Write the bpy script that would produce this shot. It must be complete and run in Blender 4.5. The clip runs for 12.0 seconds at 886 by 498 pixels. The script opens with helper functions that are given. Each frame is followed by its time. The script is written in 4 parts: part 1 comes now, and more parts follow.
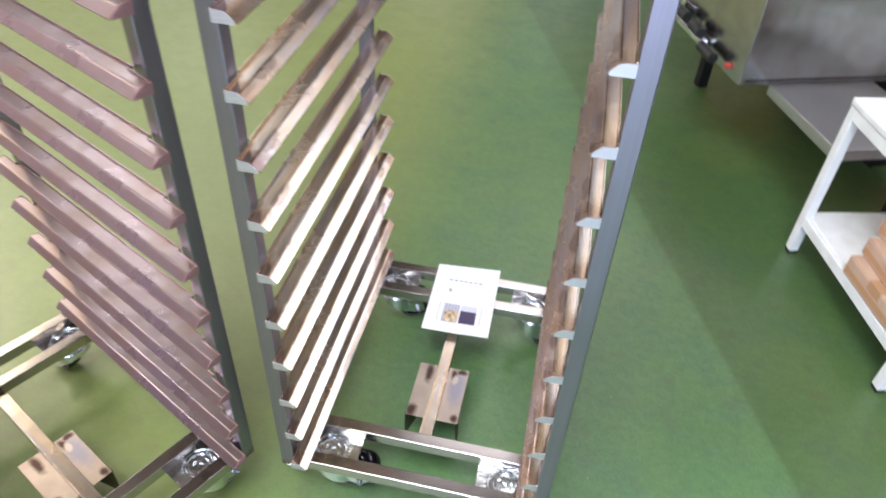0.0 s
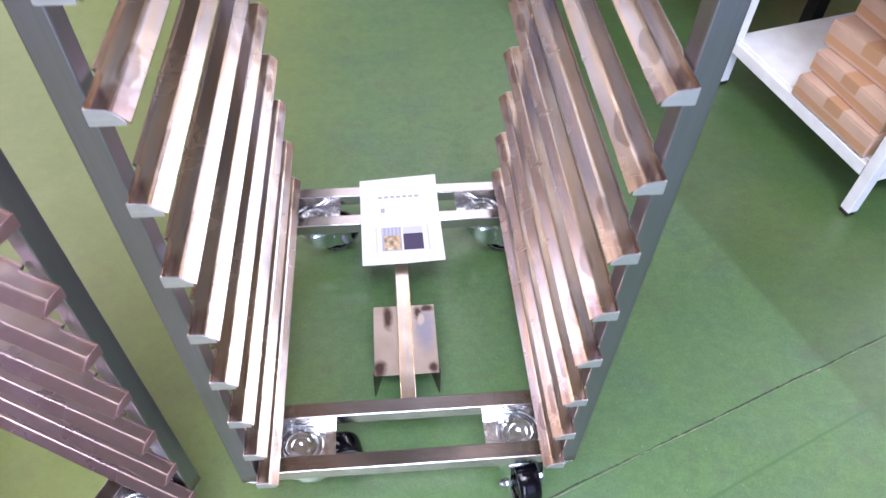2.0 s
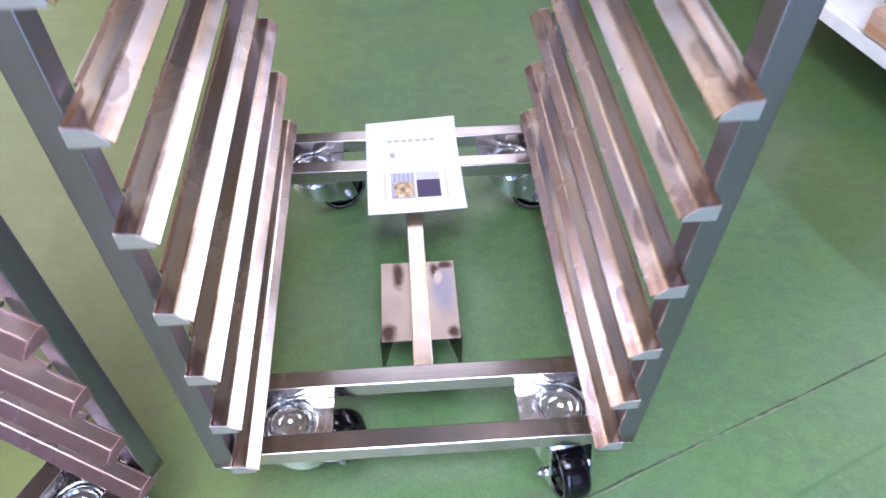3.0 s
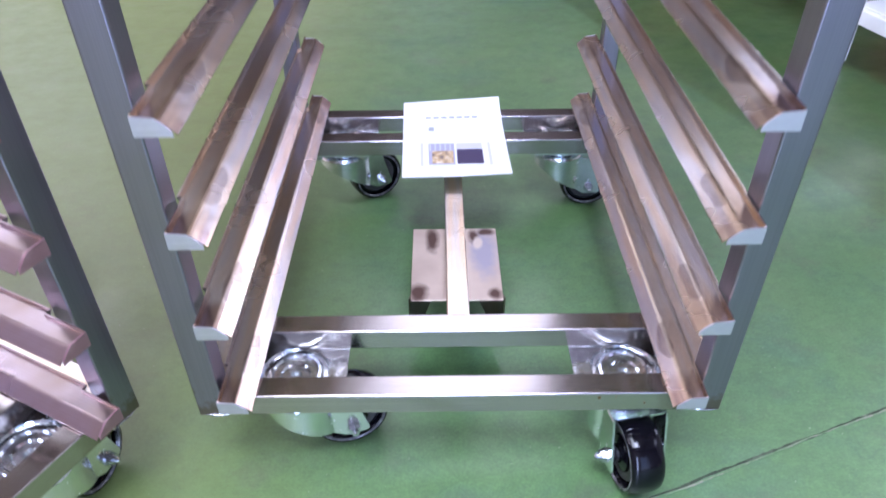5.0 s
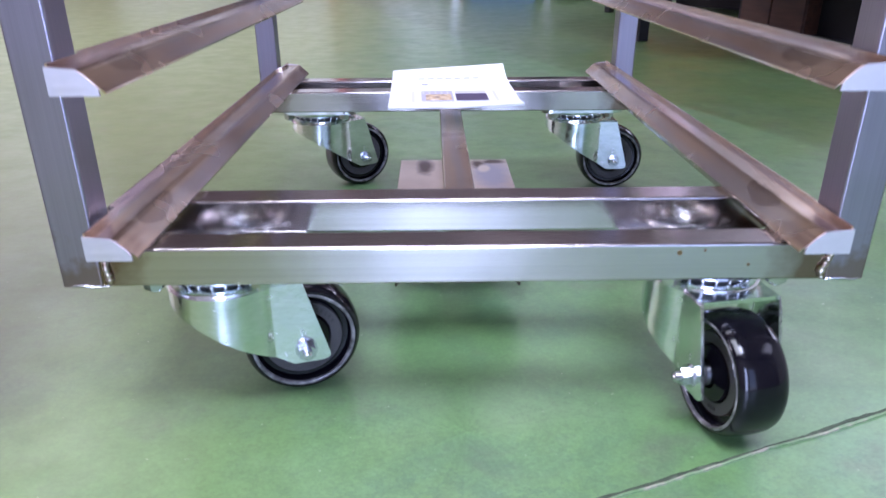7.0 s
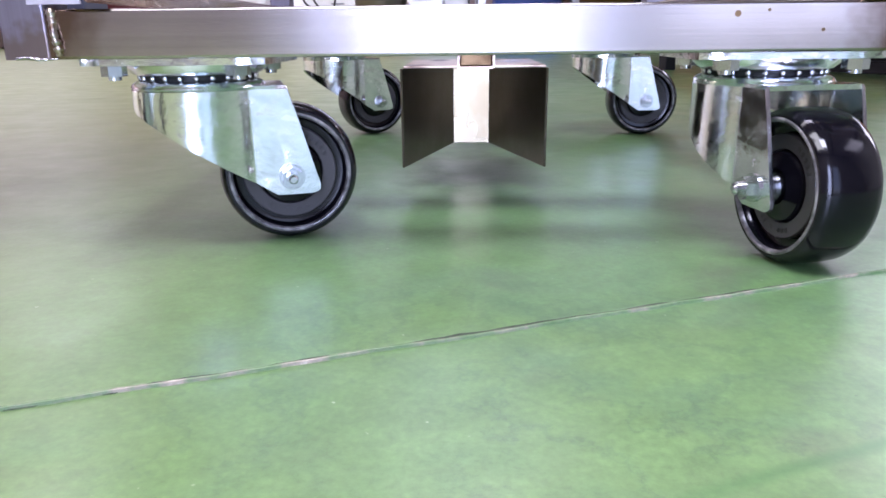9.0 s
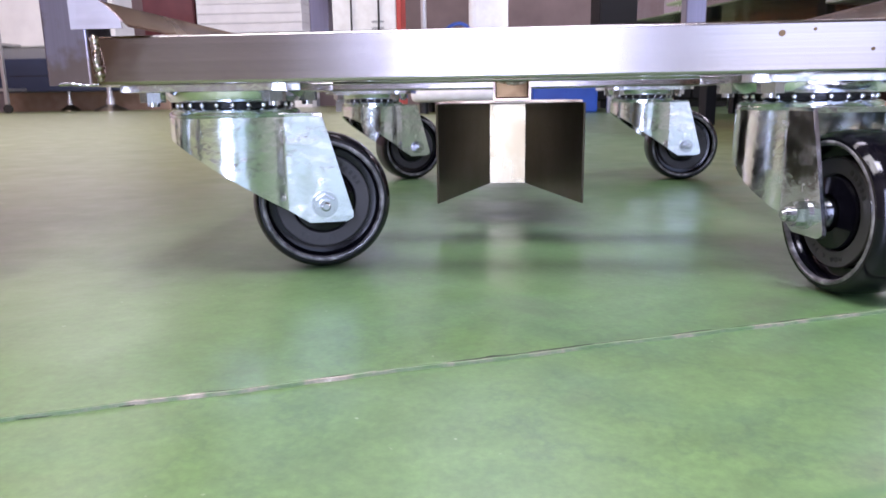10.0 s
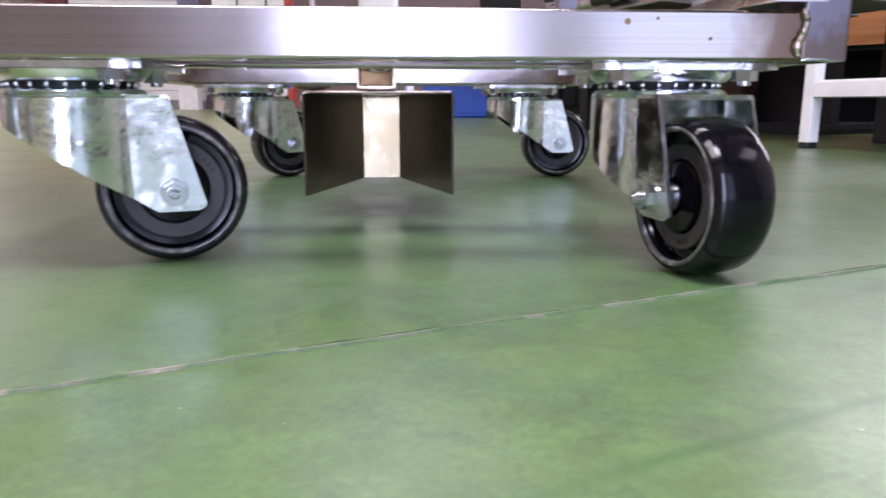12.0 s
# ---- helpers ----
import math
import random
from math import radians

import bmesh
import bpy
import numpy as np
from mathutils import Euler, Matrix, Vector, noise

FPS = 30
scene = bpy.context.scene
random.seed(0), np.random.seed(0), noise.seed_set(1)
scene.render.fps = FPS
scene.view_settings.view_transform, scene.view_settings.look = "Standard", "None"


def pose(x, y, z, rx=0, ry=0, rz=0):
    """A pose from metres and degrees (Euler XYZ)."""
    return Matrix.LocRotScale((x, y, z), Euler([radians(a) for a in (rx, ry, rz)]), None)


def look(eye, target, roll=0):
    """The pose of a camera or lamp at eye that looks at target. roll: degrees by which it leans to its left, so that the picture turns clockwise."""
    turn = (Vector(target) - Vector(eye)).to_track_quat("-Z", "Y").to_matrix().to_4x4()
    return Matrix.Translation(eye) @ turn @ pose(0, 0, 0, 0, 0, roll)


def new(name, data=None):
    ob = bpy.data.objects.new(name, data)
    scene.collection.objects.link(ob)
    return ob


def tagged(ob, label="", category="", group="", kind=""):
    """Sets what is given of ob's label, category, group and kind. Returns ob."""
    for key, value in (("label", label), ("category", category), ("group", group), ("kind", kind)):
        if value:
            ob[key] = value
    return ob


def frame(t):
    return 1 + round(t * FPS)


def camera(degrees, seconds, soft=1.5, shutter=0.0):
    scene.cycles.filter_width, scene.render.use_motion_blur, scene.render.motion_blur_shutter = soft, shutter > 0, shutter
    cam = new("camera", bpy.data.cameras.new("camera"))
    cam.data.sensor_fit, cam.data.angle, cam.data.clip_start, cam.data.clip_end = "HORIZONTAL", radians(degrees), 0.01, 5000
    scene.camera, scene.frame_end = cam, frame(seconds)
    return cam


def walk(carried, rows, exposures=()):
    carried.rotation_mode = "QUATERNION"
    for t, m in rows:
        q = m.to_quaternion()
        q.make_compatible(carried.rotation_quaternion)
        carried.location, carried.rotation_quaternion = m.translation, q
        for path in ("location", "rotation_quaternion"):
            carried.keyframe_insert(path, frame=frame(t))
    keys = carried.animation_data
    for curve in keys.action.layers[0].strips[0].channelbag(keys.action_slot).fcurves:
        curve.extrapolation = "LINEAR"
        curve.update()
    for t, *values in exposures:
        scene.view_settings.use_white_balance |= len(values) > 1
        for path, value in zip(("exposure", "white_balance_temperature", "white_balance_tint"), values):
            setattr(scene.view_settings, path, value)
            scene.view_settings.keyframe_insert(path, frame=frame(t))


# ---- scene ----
cam = camera(64.3, 12.0, soft=1.6, shutter=0.5)
PATH = [
    (0, (0.156, -0.674, 1.303), (-0.108, 0.816, -0.004), 3.1),
    (0.5, (0.121, -0.556, 1.269), (-0.011, 0.812, -0.183), 1.0),
    (1, (0.035, -0.45, 1.212), (0.014, 0.845, -0.312), -2.8),
    (1.5, (-0.019, -0.411, 1.155), (0.11, 0.855, -0.388), 0.9),
    (2, (-0.008, -0.428, 1.129), (0.124, 0.86, -0.395), 1.7),
    (2.5, (-0.006, -0.385, 1.03), (0.13, 0.896, -0.5), 0.7),
    (3, (-0.012, -0.376, 0.897), (0.086, 0.956, -0.592), 0.3),
    (3.2, (-0.004, -0.391, 0.839), (0.05, 1.004, -0.593), -1.0),
    (4.8, (-0.022, -0.437, 0.679), (-0.008, 1.157, -0.529), -0.5),
    (5, (-0.019, -0.435, 0.649), (-0.011, 1.143, -0.579), -0.4),
    (5.5, (-0.024, -0.42, 0.548), (-0.019, 1.176, -0.656), 0.9),
    (6, (-0.028, -0.402, 0.441), (0.04, 1.219, -0.729), 1.7),
    (6.5, (-0.025, -0.395, 0.38), (-0.013, 1.389, -0.524), 0.0),
    (6.7, (-0.023, -0.394, 0.352), (0.008, 1.412, -0.507), -0.2),
    (8.3, (-0.0133, -0.3768, 0.1444), (-0.0408, 1.5506, -0.3892), -0.63),
    (8.5, (-0.0096, -0.3758, 0.1332), (-0.0299, 1.5493, -0.4086), -0.68),
    (9, (-0.0113, -0.3768, 0.124), (-0.0597, 1.5353, -0.4612), -0.66),
    (9.5, (-0.0106, -0.3715, 0.123), (-0.0917, 1.5423, -0.4536), -0.66),
    (10, (-0.0096, -0.3702, 0.1038), (-0.1633, 1.5787, -0.3167), -0.9),
    (10.5, (-0.0116, -0.368, 0.0865), (-0.0913, 1.5971, -0.2773), -0.8),
    (11, (-0.0123, -0.3675, 0.0825), (-0.1109, 1.5966, -0.2815), -0.6),
    (11.5, (-0.0006, -0.364, 0.0875), (-0.0095, 1.5909, -0.3333), -0.02),
    (12, (0.0101, -0.363, 0.0918), (0.1488, 1.5901, -0.3145), 0.02),
]
EXPOSURES = [(0.0, 1.04, 5420, 17), (0.5, 1.10, 5400, 21), (2.5, 1.09, 5120, 28), (5.5, 1.18, 4830, 30), (6.5, 1.32, 4880, 32), (8.5, 1.47, 5130, 34), (12.0, 1.03, 5550, 33)]
walk(cam, [(t, look(eye, target, roll)) for t, eye, target, roll in PATH], EXPOSURES)

# ---- world, lamps ----
world = bpy.data.worlds.new("sky")
scene.world = world
world.use_nodes = True
wn = world.node_tree
sky = wn.nodes.new("ShaderNodeTexSky")
sky.sky_type = "NISHITA"
sky.sun_disc = False
sky.sun_elevation, sky.sun_rotation = radians(40), radians(200)
wn.links.new(sky.outputs[0], wn.nodes["Background"].inputs[0])
wn.nodes["Background"].inputs[1].default_value = 0.06


def area_lamp(name, m, sx, sy, watts, colour):
    data = bpy.data.lights.new(name, "AREA")
    data.shape, data.size, data.size_y, data.energy, data.color = "RECTANGLE", sx, sy, watts, colour
    ob = new(name, data)
    ob.matrix_world = m
    return ob


HALL = (-7.0, 5.2, -3.4, 10.6, 4.6)     # x0, x1, y0, y1, height
# fill lamps added out of view to brighten floor, steel and back hall
FILL_LAMPS = [(4.3, -1.0, 1.2, 1.6, 6, (1.0, 0.93, 0.84)), (0.2, -1.7, 1.4, 1.0, 70, (1.0, 0.97, 0.86)), (-1.3, -1.4, 2.2, 2.2, 95, (0.98, 0.94, 0.70)),
         (-4.6, -0.6, 1.2, 2.2, 75, (1.0, 0.84, 0.66)), (-5.4, 2.8, 1.2, 2.0, 70, (1.0, 0.80, 0.46)), (-3.7, 4.7, 1.6, 2.6, 20, (1.0, 0.90, 0.66)), (4.0, 7.0, 1.2, 2.0, 8, (1.0, 0.87, 0.73)), (0.3, 4.4, 1.8, 3.4, 11, (1.0, 0.83, 0.62)),
         (-5.6, 9.0, 1.2, 1.6, 16, (1.0, 0.92, 0.82))]    # x, y, width, length, watts, colour
for tx, ty, tw, tl, watts, tc in FILL_LAMPS:
    area_lamp("fill_lamp", pose(tx, ty, 4.2), tw, tl, watts, tc)
# daylight in the doorway and window behind the camera and in unseen side windows
area_lamp("door_daylight", look((0.0, -3.38, 1.25), (0.0, 0.0, 1.25)), 0.75, 2.4, 36, (0.84, 0.91, 1.0))
area_lamp("front_daylight", look((1.6, -3.38, 1.35), (1.6, 0.0, 1.35)), 1.15, 2.4, 5.0, (0.84, 0.92, 1.0))
area_lamp("window_daylight", look((5.17, 4.6, 2.9), (0.0, 4.6, 2.5)), 5.4, 2.6, 200, (1.0, 0.92, 0.79))
area_lamp("west_daylight", look((-6.97, 4.6, 3.1), (0.0, 4.6, 2.4)), 1.9, 1.3, 28, (1.0, 0.84, 0.78))


# ---- materials ----
def mat(name, colour, rough=0.5, metal=0.0, spec=0.5):
    m = bpy.data.materials.new(name)
    m.use_nodes = True
    b = m.node_tree.nodes["Principled BSDF"]
    b.inputs["Base Color"].default_value = (*colour, 1)
    b.inputs["Roughness"].default_value = rough
    b.inputs["Metallic"].default_value = metal
    b.inputs["Specular IOR Level"].default_value = spec
    return m, m.node_tree, b


def tex(nt, scale, detail=3.0, stretch=(1, 1, 1), source="Object", rough=0.55):
    """A noise in metres, stretched along the axes."""
    co = nt.nodes.new("ShaderNodeTexCoord")
    mp = nt.nodes.new("ShaderNodeMapping")
    mp.inputs["Scale"].default_value = stretch
    no = nt.nodes.new("ShaderNodeTexNoise")
    no.inputs["Scale"].default_value, no.inputs["Detail"].default_value, no.inputs["Roughness"].default_value = scale, detail, rough
    nt.links.new(co.outputs[source], mp.inputs[0])
    nt.links.new(mp.outputs[0], no.inputs["Vector"])
    return no


def ramp(nt, source, stops):
    r = nt.nodes.new("ShaderNodeValToRGB")
    while len(r.color_ramp.elements) < len(stops):
        r.color_ramp.elements.new(0.5)
    for e, (p, c) in zip(r.color_ramp.elements, stops):
        e.position, e.color = p, ((*c, 1) if isinstance(c, tuple) else (c, c, c, 1))
    nt.links.new(source, r.inputs[0])
    return r


def blend(nt, fac, a, b, mode="MIX"):
    mx = nt.nodes.new("ShaderNodeMix")
    mx.data_type, mx.blend_type = "RGBA", mode
    for socket, value in ((mx.inputs[0], fac), (mx.inputs[6], a), (mx.inputs[7], b)):
        if hasattr(value, "links") or hasattr(value, "is_output"):
            nt.links.new(value, socket)
        elif isinstance(value, tuple):
            socket.default_value = (*value, 1)
        else:
            socket.default_value = value
    return mx.outputs[2]


def bump(nt, b, height, strength, dist=0.001):
    bp = nt.nodes.new("ShaderNodeBump")
    bp.inputs["Strength"].default_value, bp.inputs["Distance"].default_value = strength, dist
    nt.links.new(height, bp.inputs["Height"])
    nt.links.new(bp.outputs[0], b.inputs["Normal"])


def steel(name, colour, rough, stretch, tint=None, tint_scale=6.0, ends=None, scallop=False, wave=0.0):
    """Brushed stainless steel, with grain along one axis and clouded heat stains."""
    m, nt, b = mat(name, colour, rough, 1.0)
    grain = tex(nt, 90, 4, stretch)
    cloud = tex(nt, tint_scale, 3)
    c1 = ramp(nt, grain.outputs[0], [(0.3, tuple(v * 0.86 for v in colour)), (0.7, colour)])
    col = c1.outputs[0]
    if tint:
        mask = ramp(nt, cloud.outputs[0], [(0.42, 0.0), (0.62, 1.0)])
        col = blend(nt, mask.outputs[0], col, tint)
    if ends:
        axis, lo, hi, reach, burnt = ends
        co = nt.nodes.new("ShaderNodeTexCoord")
        sep = nt.nodes.new("ShaderNodeSeparateXYZ")
        nt.links.new(co.outputs["Object"], sep.inputs[0])
        rng = nt.nodes.new("ShaderNodeMapRange")
        rng.inputs[1].default_value, rng.inputs[2].default_value = lo, hi
        rng.inputs[3].default_value, rng.inputs[4].default_value = -1.0, 1.0
        nt.links.new(sep.outputs[axis], rng.inputs[0])
        ab = nt.nodes.new("ShaderNodeMath")
        ab.operation = "ABSOLUTE"
        nt.links.new(rng.outputs[0], ab.inputs[0])
        wob = nt.nodes.new("ShaderNodeMath")
        wob.operation = "MULTIPLY_ADD"
        wob.inputs[1].default_value, wob.inputs[2].default_value = 0.16, -0.08
        nt.links.new(tex(nt, 55, 3).outputs[0], wob.inputs[0])
        add = nt.nodes.new("ShaderNodeMath")
        nt.links.new(ab.outputs[0], add.inputs[0])
        nt.links.new(wob.outputs[0], add.inputs[1])
        col = blend(nt, ramp(nt, add.outputs[0], [(1.0 - 2 * reach, 0.0), (1.0 - 0.5 * reach, 0.85)]).outputs[0], col, burnt)
    if scallop:
        # round dark brown marks near both ends of the runners
        co = nt.nodes.new("ShaderNodeTexCoord")
        info = nt.nodes.new("ShaderNodeObjectInfo")
        sep = nt.nodes.new("ShaderNodeSeparateXYZ")
        nt.links.new(co.outputs["Object"], sep.inputs[0])
        terms = []
        for axis, middle, radius in ((0, 0.2010, 0.0090), (1, 0.256, 0.042)):
            at = sep.outputs[axis]
            steps = (("ABSOLUTE", None), ("SUBTRACT", middle), ("DIVIDE", radius)) if axis == 0 else (("SUBTRACT", 0.291), ("ABSOLUTE", None), ("SUBTRACT", middle), ("DIVIDE", radius))
            for op, value in steps:
                n = nt.nodes.new("ShaderNodeMath")
                n.operation = op
                nt.links.new(at, n.inputs[0])
                if value is not None:
                    n.inputs[1].default_value = value
                at = n.outputs[0]
            terms.append(at)
        shift = nt.nodes.new("ShaderNodeMath")
        shift.operation = "MULTIPLY_ADD"
        shift.inputs[1].default_value = 0.5
        nt.links.new(info.outputs["Random"], shift.inputs[0])
        nt.links.new(terms[1], shift.inputs[2])
        join = nt.nodes.new("ShaderNodeCombineXYZ")
        nt.links.new(terms[0], join.inputs[0])
        nt.links.new(shift.outputs[0], join.inputs[1])
        dist = nt.nodes.new("ShaderNodeVectorMath")
        dist.operation = "LENGTH"
        nt.links.new(join.outputs[0], dist.inputs[0])
        rough_edge = nt.nodes.new("ShaderNodeMath")
        rough_edge.operation = "MULTIPLY_ADD"
        rough_edge.inputs[1].default_value = 0.75
        nt.links.new(tex(nt, 45, 2).outputs[0], rough_edge.inputs[0])
        nt.links.new(dist.outputs["Value"], rough_edge.inputs[2])
        # straw-coloured streaks along the runner, different on each one
        streak = tex(nt, 20, 3, (5, 0.35, 5))
        streak.noise_dimensions = "4D"
        vary = nt.nodes.new("ShaderNodeMath")
        vary.operation = "MULTIPLY"
        vary.inputs[1].default_value = 37.0
        nt.links.new(info.outputs["Random"], vary.inputs[0])
        nt.links.new(vary.outputs[0], streak.inputs["W"])
        col = blend(nt, ramp(nt, streak.outputs[0], [(0.40, 0.0), (0.60, 0.8)]).outputs[0], col, (0.66, 0.50, 0.345))
        col = blend(nt, ramp(nt, streak.outputs[0], [(0.30, 0.5), (0.42, 0.0)]).outputs[0], col, (0.44, 0.37, 0.40))
        col = blend(nt, ramp(nt, rough_edge.outputs[0], [(0.0, 0.30), (0.75, 0.45), (1.0, 0.40), (1.30, 0.0)]).outputs[0], col, (0.16, 0.105, 0.08))
    nt.links.new(col, b.inputs["Base Color"])
    r = ramp(nt, cloud.outputs[0], [(0.3, max(rough - 0.05, 0.05)), (0.7, rough + 0.05)])
    nt.links.new(r.outputs[0], b.inputs["Roughness"])
    bump(nt, b, tex(nt, 1300, 2).outputs[0], 0.02, 0.0004)
    if wave:
        # the sheet is not quite flat
        dent = nt.nodes.new("ShaderNodeBump")
        dent.inputs["Strength"].default_value, dent.inputs["Distance"].default_value = wave, 0.01
        nt.links.new(tex(nt, 16, 1.5).outputs[0], dent.inputs["Height"])
        nt.links.new(dent.outputs[0], b.inputs["Normal"].links[0].from_node.inputs["Normal"])
    return m


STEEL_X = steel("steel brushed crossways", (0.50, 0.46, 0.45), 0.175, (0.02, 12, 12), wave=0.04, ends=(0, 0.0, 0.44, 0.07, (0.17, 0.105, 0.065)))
# post colour carries a bluish reflection: darker and more violet than the bars
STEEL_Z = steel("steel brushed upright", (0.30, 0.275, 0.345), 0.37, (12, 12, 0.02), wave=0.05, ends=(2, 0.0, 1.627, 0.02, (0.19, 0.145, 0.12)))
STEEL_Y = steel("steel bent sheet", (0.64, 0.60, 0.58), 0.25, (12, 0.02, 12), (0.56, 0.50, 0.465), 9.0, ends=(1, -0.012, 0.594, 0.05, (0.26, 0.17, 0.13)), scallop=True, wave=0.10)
# dark reflection on the bracket wings is put into this base colour
STEEL_PLATE = steel("darkened steel plate with heat stains", (0.20, 0.175, 0.135), 0.36, (3, 0.2, 3), (0.165, 0.14, 0.105), 18.0)


def patches(nt, spots, soft=0.55, wobble=0.5):
    """A mask of soft oval patches (x, y, radius along x, radius along y) with uneven edges."""
    co = nt.nodes.new("ShaderNodeTexCoord")
    total = None
    uneven = tex(nt, 70, 3).outputs[0]
    for x, y, rx, ry in spots:
        mp = nt.nodes.new("ShaderNodeMapping")
        mp.inputs["Location"].default_value = (-x / rx, -y / ry, 0)
        mp.inputs["Scale"].default_value = (1 / rx, 1 / ry, 0)
        nt.links.new(co.outputs["Object"], mp.inputs[0])
        size = nt.nodes.new("ShaderNodeVectorMath")
        size.operation = "LENGTH"
        nt.links.new(mp.outputs[0], size.inputs[0])
        edge = nt.nodes.new("ShaderNodeMath")
        edge.operation = "MULTIPLY_ADD"
        edge.inputs[1].default_value = wobble
        nt.links.new(uneven, edge.inputs[0])
        nt.links.new(size.outputs["Value"], edge.inputs[2])
        mask = ramp(nt, edge.outputs[0], [(soft, 1.0), (1.0, 0.0)]).outputs[0]
        total = mask if total is None else blend(nt, 1.0, total, mask, "LIGHTEN")
    return total


PLATE_TOP, tnt, tb = mat("plate with burn marks", (0.5, 0.4, 0.33), 0.40, 1.0)
tc1 = ramp(tnt, tex(tnt, 14, 3).outputs[0], [(0.34, (0.50, 0.41, 0.35)), (0.66, (0.62, 0.53, 0.46))]).outputs[0]
tc1 = blend(tnt, patches(tnt, [(0.036, 0.262, 0.030, 0.080)]), tc1, (0.40, 0.38, 0.46))
tc1 = blend(tnt, patches(tnt, [(-0.029, 0.290, 0.014, 0.045), (-0.046, 0.186, 0.020, 0.028), (0.045, 0.184, 0.014, 0.018), (0.024, 0.296, 0.012, 0.026), (0.040, 0.305, 0.022, 0.012)]), tc1, (0.11, 0.07, 0.06))
tc1 = blend(tnt, patches(tnt, [(0.029, 0.282, 0.010, 0.020)], 0.7), tc1, (0.66, 0.58, 0.52))
tnt.links.new(tc1, tb.inputs["Base Color"])
STEEL_FAR = steel("machine steel", (0.55, 0.55, 0.56), 0.36, (4, 4, 0.05))
ZINC, znt, zb = mat("bright zinc plating", (0.80, 0.83, 0.87), 0.16, 1.0)
znt.links.new(ramp(znt, tex(znt, 14, 4).outputs[0], [(0.3, (0.70, 0.76, 0.79)), (0.5, (0.82, 0.84, 0.88)), (0.75, (0.78, 0.80, 0.85))]).outputs[0], zb.inputs["Base Color"])
znt.links.new(ramp(znt, tex(znt, 75, 5, rough=0.7).outputs[0], [(0.38, 0.10), (0.55, 0.19), (0.68, 0.30)]).outputs[0], zb.inputs["Roughness"])
bump(znt, zb, tex(znt, 420, 2, rough=0.6).outputs[0], 0.10, 0.0008)
z_sheet = znt.nodes.new("ShaderNodeBump")
z_sheet.inputs["Strength"].default_value, z_sheet.inputs["Distance"].default_value = 0.10, 0.01
znt.links.new(tex(znt, 34, 3).outputs[0], z_sheet.inputs["Height"])
znt.links.new(z_sheet.outputs[0], zb.inputs["Normal"].links[0].from_node.inputs["Normal"])
WELD, wnt, wb = mat("weld bead with burnt edge", (0.42, 0.34, 0.24), 0.3, 1.0)
wr = ramp(wnt, tex(wnt, 260, 2).outputs[0], [(0.35, (0.20, 0.13, 0.08)), (0.6, (0.55, 0.49, 0.42))])
wnt.links.new(wr.outputs[0], wb.inputs["Base Color"])
BURNT = steel("burnt bronze steel", (0.26, 0.17, 0.09), 0.34, (1, 1, 1), (0.14, 0.085, 0.045), 60.0)
CAP = steel("satin end stop", (0.68, 0.64, 0.71), 0.48, (0.2, 4, 4), (0.60, 0.57, 0.63), 60.0)
# reddish reflections on the second rack, tinted into its sheet and end stops
PINK_LIT_STEEL = steel("sheet steel with pink reflection tint", (0.43, 0.355, 0.385), 0.30, (12, 0.02, 12), (0.36, 0.28, 0.255), 14.0, wave=0.20)
PINK_LIT_STOP = steel("steel end with pink reflection tint", (0.46, 0.27, 0.31), 0.58, (0.2, 4, 4), (0.56, 0.36, 0.40), 50.0, wave=0.25)
NUT = steel("zinc nut", (0.60, 0.62, 0.66), 0.20, (1, 1, 1))
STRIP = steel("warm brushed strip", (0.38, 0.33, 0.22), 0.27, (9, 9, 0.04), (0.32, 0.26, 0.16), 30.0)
BALL, _, _ = mat("polished bearing ball", (0.75, 0.75, 0.76), 0.1, 1.0)

RUBBER, rnt, rb = mat("black phenolic wheel", (0.003, 0.0027, 0.0045), 0.1, 0.0, 0.30)
rr = ramp(rnt, tex(rnt, 60, 5).outputs[0], [(0.35, 0.09), (0.75, 0.18)])
rnt.links.new(rr.outputs[0], rb.inputs["Roughness"])
bump(rnt, rb, tex(rnt, 180, 3).outputs[0], 0.08, 0.0005)
HUB, hnt, hb = mat("grey wheel disc", (0.050, 0.047, 0.048), 0.42, 0.0, 0.3)
# worn edge, made paler to carry the highlight on the wheel ring
WORN_LIT, wot, wob = mat("worn wheel edge with painted highlight", (0.20, 0.19, 0.19), 0.20, 0.0, 0.8)
wot.links.new(ramp(wot, tex(wot, 90, 4).outputs[0], [(0.36, (0.04, 0.037, 0.04)), (0.54, (0.13, 0.124, 0.125)), (0.7, (0.29, 0.28, 0.27))]).outputs[0], wob.inputs["Base Color"])
MARK, _, _ = mat("moulded marks", (0.016, 0.015, 0.015), 0.4)

# green epoxy floor: clouded paint, faint scuffs, uneven gloss
FLOOR, fnt, fb = mat("green epoxy floor", (0.10, 0.24, 0.06), 0.3, 0.0, 0.5)
f_big = tex(fnt, 1.3, 3)
f_mid = tex(fnt, 16, 5, (1, 1.1, 1), rough=0.62)
f_fine = tex(fnt, 420, 3)
f_smear = tex(fnt, 5.5, 6, (1, 1.4, 1), rough=0.66)
c = ramp(fnt, f_big.outputs[0], [(0.3, (0.079, 0.163, 0.058)), (0.7, (0.111, 0.190, 0.058))]).outputs[0]
c = blend(fnt, ramp(fnt, f_smear.outputs[0], [(0.50, 0.0), (0.64, 0.30)]).outputs[0], c, (0.068, 0.135, 0.098))
c = blend(fnt, ramp(fnt, f_smear.outputs[0], [(0.28, 0.4), (0.44, 0.0)]).outputs[0], c, (0.125, 0.185, 0.085))
